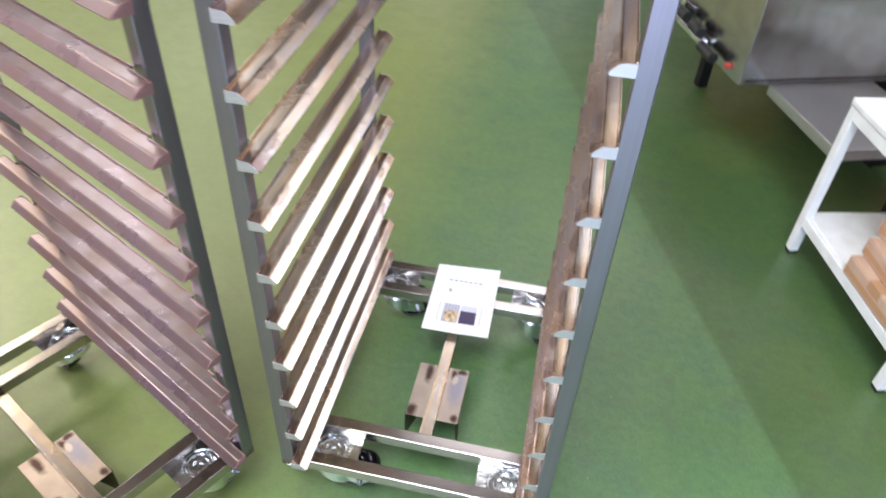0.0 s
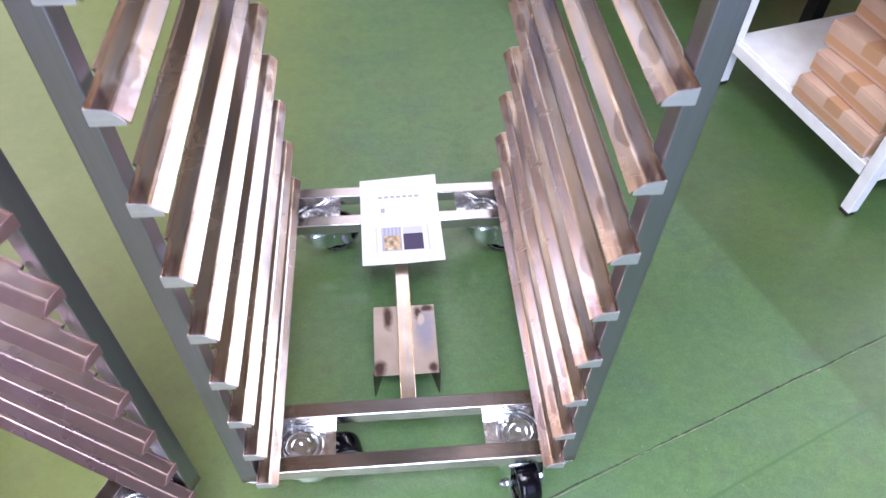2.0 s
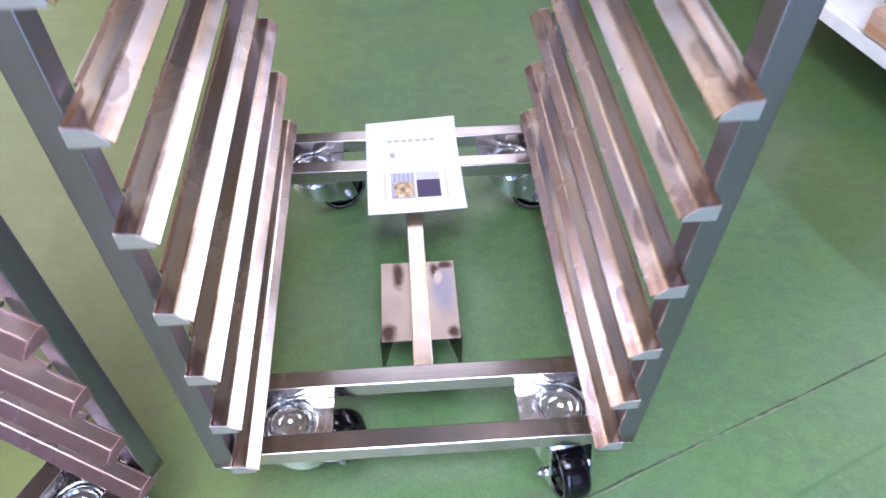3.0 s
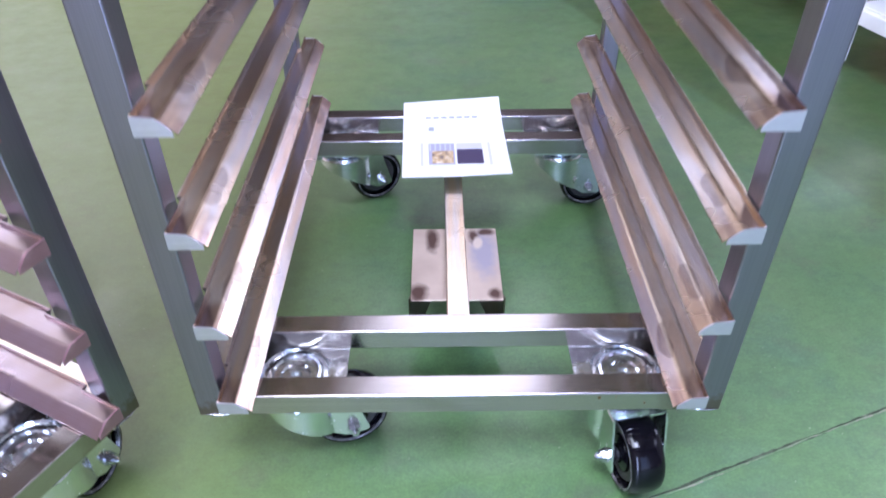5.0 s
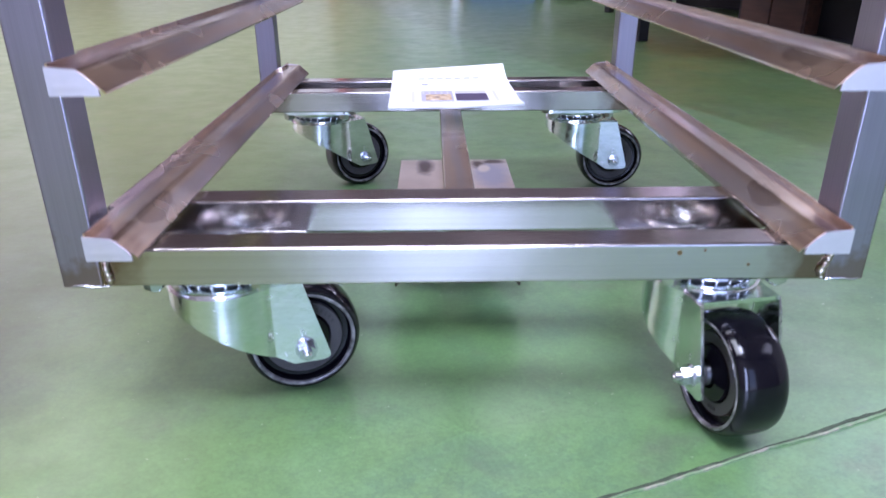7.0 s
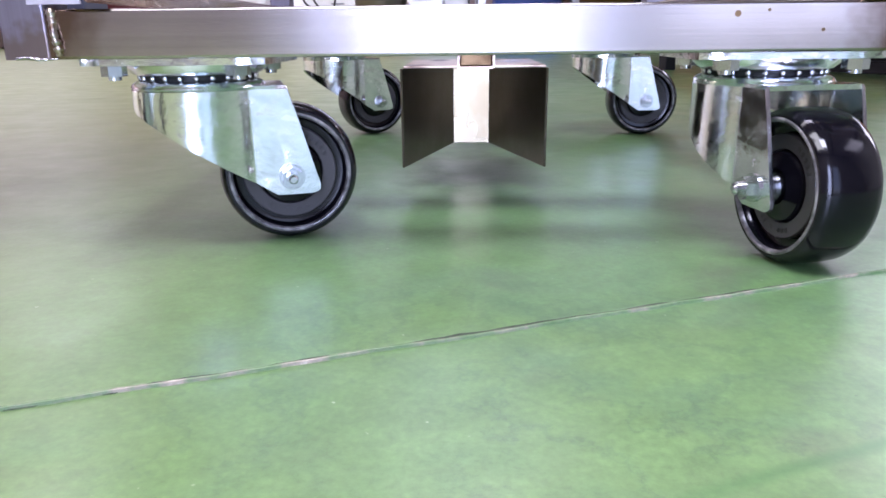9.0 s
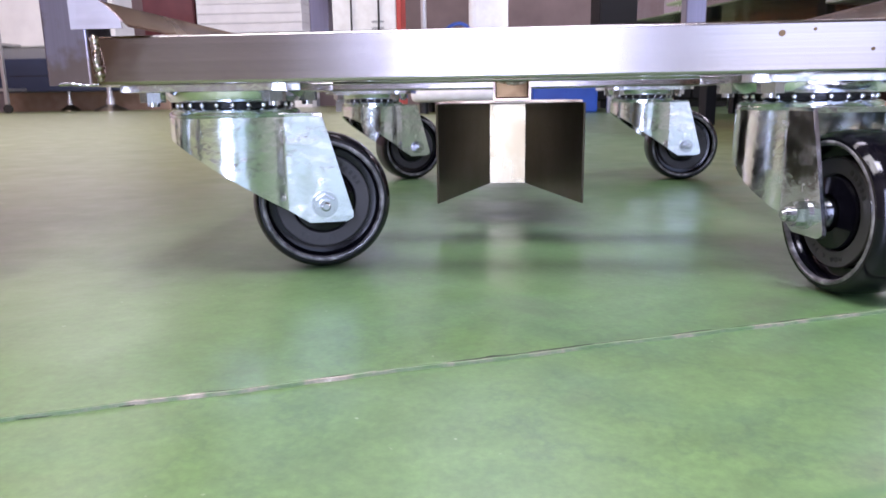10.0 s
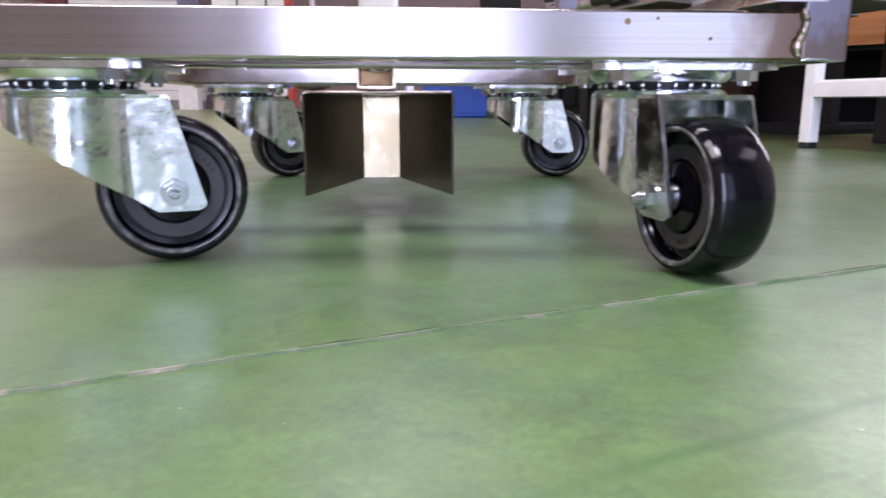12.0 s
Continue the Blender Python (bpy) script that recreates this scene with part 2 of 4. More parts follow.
c = blend(fnt, ramp(fnt, f_mid.outputs[0], [(0.52, 0.0), (0.70, 0.22)]).outputs[0], c, (0.050, 0.110, 0.070))
f_small = tex(fnt, 42, 7, (1, 1.1, 1), rough=0.72)
c = blend(fnt, 1.0, c, ramp(fnt, f_small.outputs[0], [(0.32, 0.82), (0.68, 1.14)]).outputs[0], "MULTIPLY")
f_stain = tex(fnt, 11, 4, (1, 1.3, 1), rough=0.6)
c = blend(fnt, ramp(fnt, f_stain.outputs[0], [(0.57, 0.0), (0.72, 0.42)]).outputs[0], c, (0.085, 0.080, 0.055))
f_grit = tex(fnt, 140, 5, rough=0.7)
c = blend(fnt, 1.0, c, ramp(fnt, f_grit.outputs[0], [(0.34, 0.90), (0.66, 1.09)]).outputs[0], "MULTIPLY")
# fine dark grime veins where the coat is scuffed
f_vein = tex(fnt, 13, 7, rough=0.66)
f_where = ramp(fnt, tex(fnt, 3.1, 2).outputs[0], [(0.46, 0.0), (0.60, 0.30)])
vein = ramp(fnt, f_vein.outputs[0], [(0.480, 0.0), (0.500, 1.0), (0.520, 0.0)])
c = blend(fnt, blend(fnt, 1.0, vein.outputs[0], f_where.outputs[0], "MULTIPLY"), c, (0.030, 0.062, 0.042))
# short dark scuffs and a crisp fine mottle that shows close by
f_stroke = tex(fnt, 75, 7, (0.6, 1.0, 1), rough=0.72)
c = blend(fnt, blend(fnt, 1.0, ramp(fnt, f_stroke.outputs[0], [(0.61, 0.0), (0.67, 0.42)]).outputs[0], ramp(fnt, tex(fnt, 6, 3).outputs[0], [(0.45, 0.0), (0.62, 1.0)]).outputs[0], "MULTIPLY"), c, (0.045, 0.082, 0.062))
c = blend(fnt, 1.0, c, ramp(fnt, tex(fnt, 310, 4, rough=0.7).outputs[0], [(0.34, 0.85), (0.66, 1.13)]).outputs[0], "MULTIPLY")
f_speck = tex(fnt, 150, 2)
c = blend(fnt, ramp(fnt, f_speck.outputs[0], [(0.735, 0.0), (0.77, 0.8)]).outputs[0], c, (0.34, 0.38, 0.28))
c = blend(fnt, ramp(fnt, f_speck.outputs[0], [(0.225, 0.7), (0.255, 0.0)]).outputs[0], c, (0.03, 0.055, 0.025))
c = blend(fnt, ramp(fnt, f_fine.outputs[0], [(0.72, 0.0), (0.82, 0.4)]).outputs[0], c, (0.28, 0.34, 0.22))
# warm light towards the left of the hall, painted as a yellowish wash
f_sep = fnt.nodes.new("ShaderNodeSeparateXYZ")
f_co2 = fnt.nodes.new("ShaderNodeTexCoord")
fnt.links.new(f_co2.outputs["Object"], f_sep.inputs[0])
f_left_light = fnt.nodes.new("ShaderNodeMapRange")
f_left_light.inputs[1].default_value, f_left_light.inputs[2].default_value = -0.02, -0.50
f_left_light.inputs[3].default_value, f_left_light.inputs[4].default_value = 0.0, 0.80
f_left_light.interpolation_type = "SMOOTHSTEP"
fnt.links.new(f_sep.outputs[0], f_left_light.inputs[0])
c = blend(fnt, f_left_light.outputs[0], c, blend(fnt, 0.55, c, (0.275, 0.265, 0.060)))
# darker, yellower colour on the far side of a straight line, square to the joint
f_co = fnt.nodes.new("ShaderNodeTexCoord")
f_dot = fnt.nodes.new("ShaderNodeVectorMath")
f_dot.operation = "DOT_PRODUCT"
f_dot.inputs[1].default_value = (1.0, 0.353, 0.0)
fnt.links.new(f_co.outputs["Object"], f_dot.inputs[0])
f_beyond = fnt.nodes.new("ShaderNodeMapRange")
f_beyond.inputs[1].default_value, f_beyond.inputs[2].default_value = 0.843, 0.859
fnt.links.new(f_dot.outputs["Value"], f_beyond.inputs[0])
c = blend(fnt, f_beyond.outputs[0], c, blend(fnt, 1.0, c, (0.74, 0.72, 0.60), "MULTIPLY"))
# faint dark line where two coats overlap, nearly parallel to the joint
f_line = fnt.nodes.new("ShaderNodeVectorMath")
f_line.operation = "DOT_PRODUCT"
f_line.inputs[1].default_value = (-0.379, 0.925, 0.0)
fnt.links.new(f_co.outputs["Object"], f_line.inputs[0])
f_off = fnt.nodes.new("ShaderNodeMath")
f_off.operation = "MULTIPLY_ADD"
f_off.inputs[1].default_value = 0.006
fnt.links.new(tex(fnt, 22, 4).outputs[0], f_off.inputs[0])
fnt.links.new(f_line.outputs["Value"], f_off.inputs[2])
f_band = fnt.nodes.new("ShaderNodeMapRange")
f_band.inputs[1].default_value, f_band.inputs[2].default_value = -0.2172, -0.2032
fnt.links.new(f_off.outputs[0], f_band.inputs[0])
band = ramp(fnt, f_band.outputs[0], [(0.22, 0.0), (0.5, 0.9), (0.58, 0.8), (0.80, 0.0)])
f_span = fnt.nodes.new("ShaderNodeMapRange")
f_span.inputs[1].default_value, f_span.inputs[2].default_value = -0.02, 0.14
fnt.links.new(f_sep.outputs[0], f_span.inputs[0])
c = blend(fnt, blend(fnt, 1.0, band.outputs[0], f_span.outputs[0], "MULTIPLY"), c, (0.045, 0.120, 0.030))
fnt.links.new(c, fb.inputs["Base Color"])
fnt.links.new(ramp(fnt, f_smear.outputs[0], [(0.3, 0.42), (0.7, 0.60)]).outputs[0], fb.inputs["Roughness"])
fb.inputs["Specular IOR Level"].default_value = 0.3
fb.inputs["Coat Weight"].default_value, fb.inputs["Coat IOR"].default_value = 1.0, 1.52
fnt.links.new(ramp(fnt, f_mid.outputs[0], [(0.35, 0.28), (0.7, 0.46)]).outputs[0], fb.inputs["Coat Roughness"])
bump(fnt, fb, f_mid.outputs[0], 0.005, 0.003)

GROOVE, gnt, gb = mat("worn grey joint filler", (0.20, 0.21, 0.15), 0.8)
gr = ramp(gnt, tex(gnt, 38, 6, rough=0.7).outputs[0], [(0.36, (0.02, 0.028, 0.016)), (0.50, (0.04, 0.055, 0.03)), (0.62, (0.09, 0.11, 0.07)), (0.74, (0.30, 0.30, 0.24))])
gnt.links.new(gr.outputs[0], gb.inputs["Base Color"])
bump(gnt, gb, tex(gnt, 160, 3).outputs[0], 0.6, 0.002)

CHIPPED, cht, chb = mat("chipped pale joint edge", (0.16, 0.22, 0.12), 0.7)
cht.links.new(ramp(cht, tex(cht, 45, 5, rough=0.7).outputs[0], [(0.36, (0.095, 0.17, 0.065)), (0.50, (0.15, 0.21, 0.11)), (0.60, (0.25, 0.24, 0.18)), (0.68, (0.36, 0.31, 0.25)), (0.75, (0.60, 0.57, 0.49))]).outputs[0], chb.inputs["Base Color"])
PAINT, pnt, pb = mat("white powder coat", (0.78, 0.79, 0.80), 0.38)
pnt.links.new(ramp(pnt, tex(pnt, 14, 4).outputs[0], [(0.3, (0.70, 0.70, 0.70)), (0.6, (0.80, 0.81, 0.82))]).outputs[0], pb.inputs["Base Color"])
SHEET, snt, sb = mat("white coated sheet", (0.76, 0.77, 0.78), 0.45)
snt.links.new(ramp(snt, tex(snt, 3, 4).outputs[0], [(0.3, (0.70, 0.71, 0.73)), (0.7, (0.82, 0.83, 0.84))]).outputs[0], sb.inputs["Base Color"])
WALL, lnt, lb = mat("pale plaster wall", (0.62, 0.60, 0.56), 0.8)
lnt.links.new(ramp(lnt, tex(lnt, 1.2, 5).outputs[0], [(0.3, (0.54, 0.51, 0.47)), (0.7, (0.68, 0.66, 0.62))]).outputs[0], lb.inputs["Base Color"])
BROWN_WALL, bnt, bb = mat("reddish brown rendered wall", (0.36, 0.23, 0.18), 0.8)
bnt.links.new(ramp(bnt, tex(bnt, 2.2, 5).outputs[0], [(0.3, (0.165, 0.125, 0.12)), (0.7, (0.225, 0.17, 0.165))]).outputs[0], bb.inputs["Base Color"])
MAUVE_WALL, mvt, mvb = mat("pale mauve plaster", (0.55, 0.43, 0.42), 0.8)
mvt.links.new(ramp(mvt, tex(mvt, 1.6, 5).outputs[0], [(0.3, (0.33, 0.25, 0.27)), (0.7, (0.43, 0.335, 0.36))]).outputs[0], mvb.inputs["Base Color"])
DIM_WALL, dnt, db = mat("grey-brown render", (0.16, 0.14, 0.145), 0.85)
dnt.links.new(ramp(dnt, tex(dnt, 1.8, 5).outputs[0], [(0.3, (0.13, 0.115, 0.12)), (0.7, (0.19, 0.17, 0.175))]).outputs[0], db.inputs["Base Color"])
ROOF, ont, ob_ = mat("brown timber roof boards", (0.30, 0.19, 0.12), 0.7)
ont.links.new(ramp(ont, tex(ont, 2.0, 5, (6, 0.3, 1)).outputs[0], [(0.3, (0.24, 0.195, 0.185)), (0.7, (0.35, 0.28, 0.265))]).outputs[0], ob_.inputs["Base Color"])

CARD, cnt, cb = mat("brown cardboard", (0.38, 0.22, 0.12), 0.75)
cnt.links.new(ramp(cnt, tex(cnt, 9, 4).outputs[0], [(0.3, (0.46, 0.30, 0.215)), (0.7, (0.56, 0.39, 0.285))]).outputs[0], cb.inputs["Base Color"])
bump(cnt, cb, tex(cnt, 160, 2, (1, 0.05, 1)).outputs[0], 0.12, 0.001)
TAPE, _, _ = mat("brown packing tape", (0.45, 0.26, 0.14), 0.35)
PINE, wnt2, wb2 = mat("varnished pine boards", (0.45, 0.22, 0.08), 0.5)
w_rings = tex(wnt2, 7, 5, (0.6, 6, 8))
wnt2.links.new(ramp(wnt2, w_rings.outputs[0], [(0.3, (0.26, 0.09, 0.026)), (0.5, (0.40, 0.155, 0.046)), (0.75, (0.48, 0.22, 0.08))]).outputs[0], wb2.inputs["Base Color"])
# boards coloured nearly black for crates that stand in shade
SHADED_WOOD, stt, stb = mat("boards with shade in the colour", (0.05, 0.02, 0.01), 0.6)
stt.links.new(ramp(stt, tex(stt, 8, 4, (0.6, 6, 8)).outputs[0], [(0.3, (0.03, 0.012, 0.006)), (0.7, (0.08, 0.03, 0.014))]).outputs[0], stb.inputs["Base Color"])
KNOT, _, _ = mat("dark pine knot", (0.10, 0.04, 0.015), 0.6)
DARK, _, _ = mat("dark painted steel", (0.009, 0.009, 0.010), 0.55, 0.0, 0.25)
BLUE, bnt3, bb3 = mat("blue plastic", (0.02, 0.07, 0.42), 0.4)
bnt3.links.new(ramp(bnt3, tex(bnt3, 4, 3).outputs[0], [(0.3, (0.012, 0.045, 0.30)), (0.7, (0.025, 0.09, 0.48))]).outputs[0], bb3.inputs["Base Color"])
NAVY, _, _ = mat("dark blue enamel", (0.025, 0.035, 0.075), 0.35)
MAROON, mnt, mb = mat("maroon enamel", (0.12, 0.022, 0.026), 0.4)
mnt.links.new(ramp(mnt, tex(mnt, 3, 4).outputs[0], [(0.3, (0.09, 0.016, 0.02)), (0.7, (0.14, 0.03, 0.034))]).outputs[0], mb.inputs["Base Color"])
RED, _, _ = mat("red enamel", (0.42, 0.05, 0.035), 0.4)
CABLE, _, _ = mat("black rubber cable", (0.012, 0.012, 0.013), 0.45)
GREY, _, _ = mat("grey plastic", (0.22, 0.23, 0.25), 0.5)
PAPER, ppt, ppb = mat("glossy white paper", (0.80, 0.81, 0.83), 0.35)
ppt.links.new(ramp(ppt, tex(ppt, 12, 3).outputs[0], [(0.3, (0.76, 0.77, 0.80)), (0.7, (0.83, 0.83, 0.84))]).outputs[0], ppb.inputs["Base Color"])
INK, _, _ = mat("grey print", (0.36, 0.38, 0.40), 0.5)
INK_PALE, _, _ = mat("pale print", (0.52, 0.54, 0.56), 0.5)
LILAC, _, _ = mat("lilac print", (0.38, 0.37, 0.48), 0.4)
PALE_LILAC, _, _ = mat("pale lilac print", (0.58, 0.57, 0.70), 0.4)
PLUM, _, _ = mat("dark violet print", (0.045, 0.03, 0.085), 0.35)
AMBER, amt, amb = mat("amber printed photo", (0.5, 0.3, 0.1), 0.4)
amt.links.new(ramp(amt, tex(amt, 90, 3).outputs[0], [(0.35, (0.18, 0.13, 0.11)), (0.5, (0.52, 0.36, 0.18)), (0.65, (0.72, 0.64, 0.52))]).outputs[0], amb.inputs["Base Color"])
GLASS, gnt2, gb2 = mat("clear window glass", (1, 1, 1), 0.02)
gb2.inputs["Transmission Weight"].default_value = 1.0
LAMP, lmt, lmb = mat("lit diffuser", (0.9, 0.9, 0.9), 0.5)
lmb.inputs["Emission Color"].default_value = (1.0, 0.92, 0.80, 1)
lmb.inputs["Emission Strength"].default_value = 0.6


# ---- mesh helpers ----
def thing(name, m, label, category, group="", kind=""):
    ob = new(name)
    ob.empty_display_size = 0.05
    ob.matrix_world = m
    return tagged(ob, label, category, group, kind)


def finish(bm, name, material, smooth=None):
    bmesh.ops.recalc_face_normals(bm, faces=bm.faces)
    me = bpy.data.meshes.new(name)
    if smooth:
        for f in bm.faces:
            f.smooth = True
        for e in bm.edges:
            if len(e.link_faces) == 2:
                areas = sorted(f.calc_area() for f in e.link_faces)
                if e.calc_face_angle(0) > radians(smooth) or (smooth == 30 and areas[1] > 4 * areas[0]):
                    e.smooth = False
    bm.to_mesh(me)
    bm.free()
    me.materials.append(material)
    return me


def part(name, bm, material, parent, label="", m=None, smooth=None):
    """Links a bmesh as one mesh object under a thing or a part."""
    me = bm if isinstance(bm, bpy.types.Mesh) else finish(bm, name, material, smooth)
    ob = new(name, me)
    ob.parent = parent
    if m is not None:
        ob.matrix_basis = m
    if label:
        ob["label"] = label
    return ob


def add_box(bm, x0, x1, y0, y1, z0, z1, bevel=0.0, segments=2):
    r = bmesh.ops.create_cube(bm, size=1, matrix=Matrix.Translation(((x0 + x1) / 2, (y0 + y1) / 2, (z0 + z1) / 2)) @ Matrix.Diagonal((x1 - x0, y1 - y0, z1 - z0, 1)))
    if bevel:
        edges = {e for v in r["verts"] for e in v.link_edges}
        bmesh.ops.bevel(bm, geom=list(edges), offset=bevel, segments=segments, profile=0.5, affect="EDGES")
    return bm


def box(x0, x1, y0, y1, z0, z1, bevel=0.0, segments=2):
    return add_box(bmesh.new(), x0, x1, y0, y1, z0, z1, bevel, segments)


def add_prism(bm, outline, d0, d1, m=Matrix()):
    """An outline in x, z pulled along y from d0 to d1, placed by m."""
    a = [bm.verts.new(m @ Vector((x, d0, z))) for x, z in outline]
    b = [bm.verts.new(m @ Vector((x, d1, z))) for x, z in outline]
    n = len(outline)
    bm.faces.new(a)
    bm.faces.new(b[::-1])
    for i in range(n):
        bm.faces.new((a[i], a[(i + 1) % n], b[(i + 1) % n], b[i]))
    return bm


def add_cyl(bm, r, h, m, segments=24, r2=None):
    bmesh.ops.create_cone(bm, cap_ends=True, cap_tris=False, segments=segments, radius1=r, radius2=r if r2 is None else r2, depth=h, matrix=m)
    return bm


def add_lathe(bm, profile, m=Matrix(), segments=40, closed=False):
    """Turns a profile of (radius, height) round z."""
    rings = []
    for r, z in profile:
        if r < 1e-6:
            rings.append([bm.verts.new(m @ Vector((0, 0, z)))])
        else:
            rings.append([bm.verts.new(m @ Vector((r * math.cos(a), r * math.sin(a), z))) for a in (2 * math.pi * k / segments for k in range(segments))])
    pairs = list(zip(rings, rings[1:])) + ([(rings[-1], rings[0])] if closed else [])
    for p, q in pairs:
        for k in range(segments):
            j = (k + 1) % segments
            if len(p) == 1 and len(q) == 1:
                continue
            if len(p) == 1:
                bm.faces.new((p[0], q[k], q[j]))
            elif len(q) == 1:
                bm.faces.new((p[k], p[j], q[0]))
            else:
                bm.faces.new((p[k], p[j], q[j], q[k]))
    return bm


def tube(length, wide=0.025, high=0.025, wall=0.0015, r=0.0016, axis="y"):
    """A hollow square tube with rounded corners and open ends, from 0 to length along an axis, centred on it."""
    def ring(w, h, r, steps=3):
        pts = []
        for cx, cz, a0 in ((w / 2 - r, h / 2 - r, 0), (-w / 2 + r, h / 2 - r, 90), (-w / 2 + r, -h / 2 + r, 180), (w / 2 - r, -h / 2 + r, 270)):
            for k in range(steps + 1):
                a = radians(a0 + 90 * k / steps)
                pts.append((cx + r * math.cos(a), cz + r * math.sin(a)))
        return pts
    turn = {"y": Matrix(), "x": Matrix.Rotation(-math.pi / 2, 4, "Z"), "z": Matrix.Rotation(math.pi / 2, 4, "X")}[axis]
    bm = bmesh.new()
    out, inn = ring(wide, high, r), ring(wide - 2 * wall, high - 2 * wall, max(r - wall, 0.0004))
    rows = [[bm.verts.new(turn @ Vector((x, y, z))) for x, z in pts] for pts, y in ((out, 0), (out, length), (inn, length), (inn, 0))]
    n = len(out)
    for a, b in zip(rows, rows[1:] + rows[:1]):
        for i in range(n):
            bm.faces.new((a[i], a[(i + 1) % n], b[(i + 1) % n], b[i]))
    return bm


def cable(name, points, radius, material, parent, label=""):
    """A round cable through points."""
    bm = bmesh.new()
    pts = [Vector(p) for p in points]
    fine = []
    for i in range(len(pts) - 1):
        p0, p1, p2, p3 = pts[max(i - 1, 0)], pts[i], pts[i + 1], pts[min(i + 2, len(pts) - 1)]
        for k in range(6):
            t = k / 6
            fine.append(0.5 * (2 * p1 + (p2 - p0) * t + (2 * p0 - 5 * p1 + 4 * p2 - p3) * t * t + (3 * p1 - p0 - 3 * p2 + p3) * t ** 3))
    fine.append(pts[-1])
    rings = []
    for i, p in enumerate(fine):
        d = (fine[min(i + 1, len(fine) - 1)] - fine[max(i - 1, 0)]).normalized()
        s = d.orthogonal().normalized()
        u = d.cross(s)
        rings.append([bm.verts.new(p + radius * (math.cos(a) * s + math.sin(a) * u)) for a in (k * math.pi / 4 for k in range(8))])
    for a, b in zip(rings, rings[1:]):
        best = min(range(8), key=lambda o: (a[0].co - b[o].co).length)
        for k in range(8):
            bm.faces.new((a[k], a[(k + 1) % 8], b[(k + 1 + best) % 8], b[(k + best) % 8]))
    bm.faces.new(rings[0]), bm.faces.new(rings[-1])
    return part(name, bm, material, parent, label, smooth=50)


# ---- the hall ----
x0, x1, y0, y1, top = HALL
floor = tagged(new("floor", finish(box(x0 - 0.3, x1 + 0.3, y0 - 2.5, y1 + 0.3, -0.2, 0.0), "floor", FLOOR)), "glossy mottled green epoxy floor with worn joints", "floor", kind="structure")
ceiling = tagged(new("ceiling", finish(box(x0 - 0.3, x1 + 0.3, y0 - 0.3, y1 + 0.3, top, top + 0.15), "ceiling", ROOF)), "brown timber board ceiling of the hall", "ceiling", kind="structure")


def wall(name, bm, material, label):
    return tagged(new(name, finish(bm, name, material)), label, "wall", kind="structure")


wall("wall_north", box(x0, x1, y1, y1 + 0.3, 0, top), BROWN_WALL, "reddish brown rendered wall at the back of the hall")
def opening_wall(bm, lo, hi, a, b, za, zb, box_of):
    """A wall from lo to hi with one opening from a to b and za to zb."""
    for u0, u1, v0, v1 in ((lo, a, 0, top), (b, hi, 0, top), (a, b, 0, za), (a, b, zb, top)):
        if v1 > v0:
            add_box(bm, *box_of(u0, u1), v0, v1)
    return bm


wall("wall_east", opening_wall(bmesh.new(), y0 - 0.3, y1 + 0.3, 1.9, 7.3, 1.5, 4.2, lambda u, v: (x1, x1 + 0.3, u, v)), WALL, "pale plaster wall with a wide window opening")
wall("wall_west", opening_wall(bmesh.new(), y0 - 0.3, y1 + 0.3, 3.6, 5.6, 2.4, 3.8, lambda u, v: (x0 - 0.3, x0, u, v)), MAUVE_WALL, "pale mauve plastered side wall of the hall")
bm = bmesh.new()
for u0, u1, v0, v1 in ((x0, -0.4, 0, top), (0.4, 1.0, 0, top), (2.2, x1, 0, top), (-0.4, 0.4, 2.5, top), (1.0, 2.2, 0, 0.08), (1.0, 2.2, 2.6, top)):
    add_box(bm, u0, u1, y0 - 0.3, y0, v0, v1)
wall("wall_south", bm, DIM_WALL, "grey-brown wall with an open doorway and a shop window")


def steel_window(name, x, ya, yb, za, zb, lights):
    win = thing(name, pose(x, 0, 0), "unseen steel-framed window with clear panes", "window", kind="structure")
    step = (yb - ya - 0.05) / lights
    bm = bmesh.new()
    for k in range(lights + 1):
        add_box(bm, -0.03, 0.03, ya + k * step, ya + k * step + 0.05, za + 0.052, zb - 0.052)
    for z in (za, zb - 0.05):
        add_box(bm, -0.035, 0.035, ya, yb, z, z + 0.05)
    part("window_frame", bm, GREY, win)
    for k in range(lights):
        p = part("pane", box(-0.004, 0.004, ya + k * step + 0.052, ya + (k + 1) * step - 0.002, za + 0.055, zb - 0.055), GLASS, win)
        p.visible_shadow = False


steel_window("window_1", x1 + 0.12, 1.9, 7.3, 1.5, 4.2, 4)
steel_window("window_2", x0 - 0.12, 3.6, 5.6, 2.4, 3.8, 2)
# dark steel purlins under the boards
for k in range(6):
    px = x0 + 1.0 + k * 2.05
    tagged(new("ceiling_beam", finish(box(px, px + 0.12, y0, y1, top - 0.16, top - 0.002), "ceiling_beam", DARK)), "dark steel roof beam under the boards", "beam", "ceiling beams", "structure")

# a luminaire body round each added fill lamp
for tx, ty, tw, tl, watts, tc in FILL_LAMPS:
    lt = thing("fill_luminaire", pose(tx, ty, 4.25), "added white panel luminaire, out of view under the ceiling", "light", "ceiling lights")
    part("housing", box(-tw / 2 - 0.03, tw / 2 + 0.03, -tl / 2 - 0.03, tl / 2 + 0.03, 0.0, 0.06, 0.01), PAINT, lt)
    part("diffuser", box(-tw / 2, tw / 2, -tl / 2, tl / 2, -0.03, -0.002, 0.008), LAMP, lt)
    for yy in (-0.4 * tl, 0.4 * tl):
        part("hanger", add_cyl(bmesh.new(), 0.006, 0.29, pose(0, yy, 0.205), 8), GREY, lt)

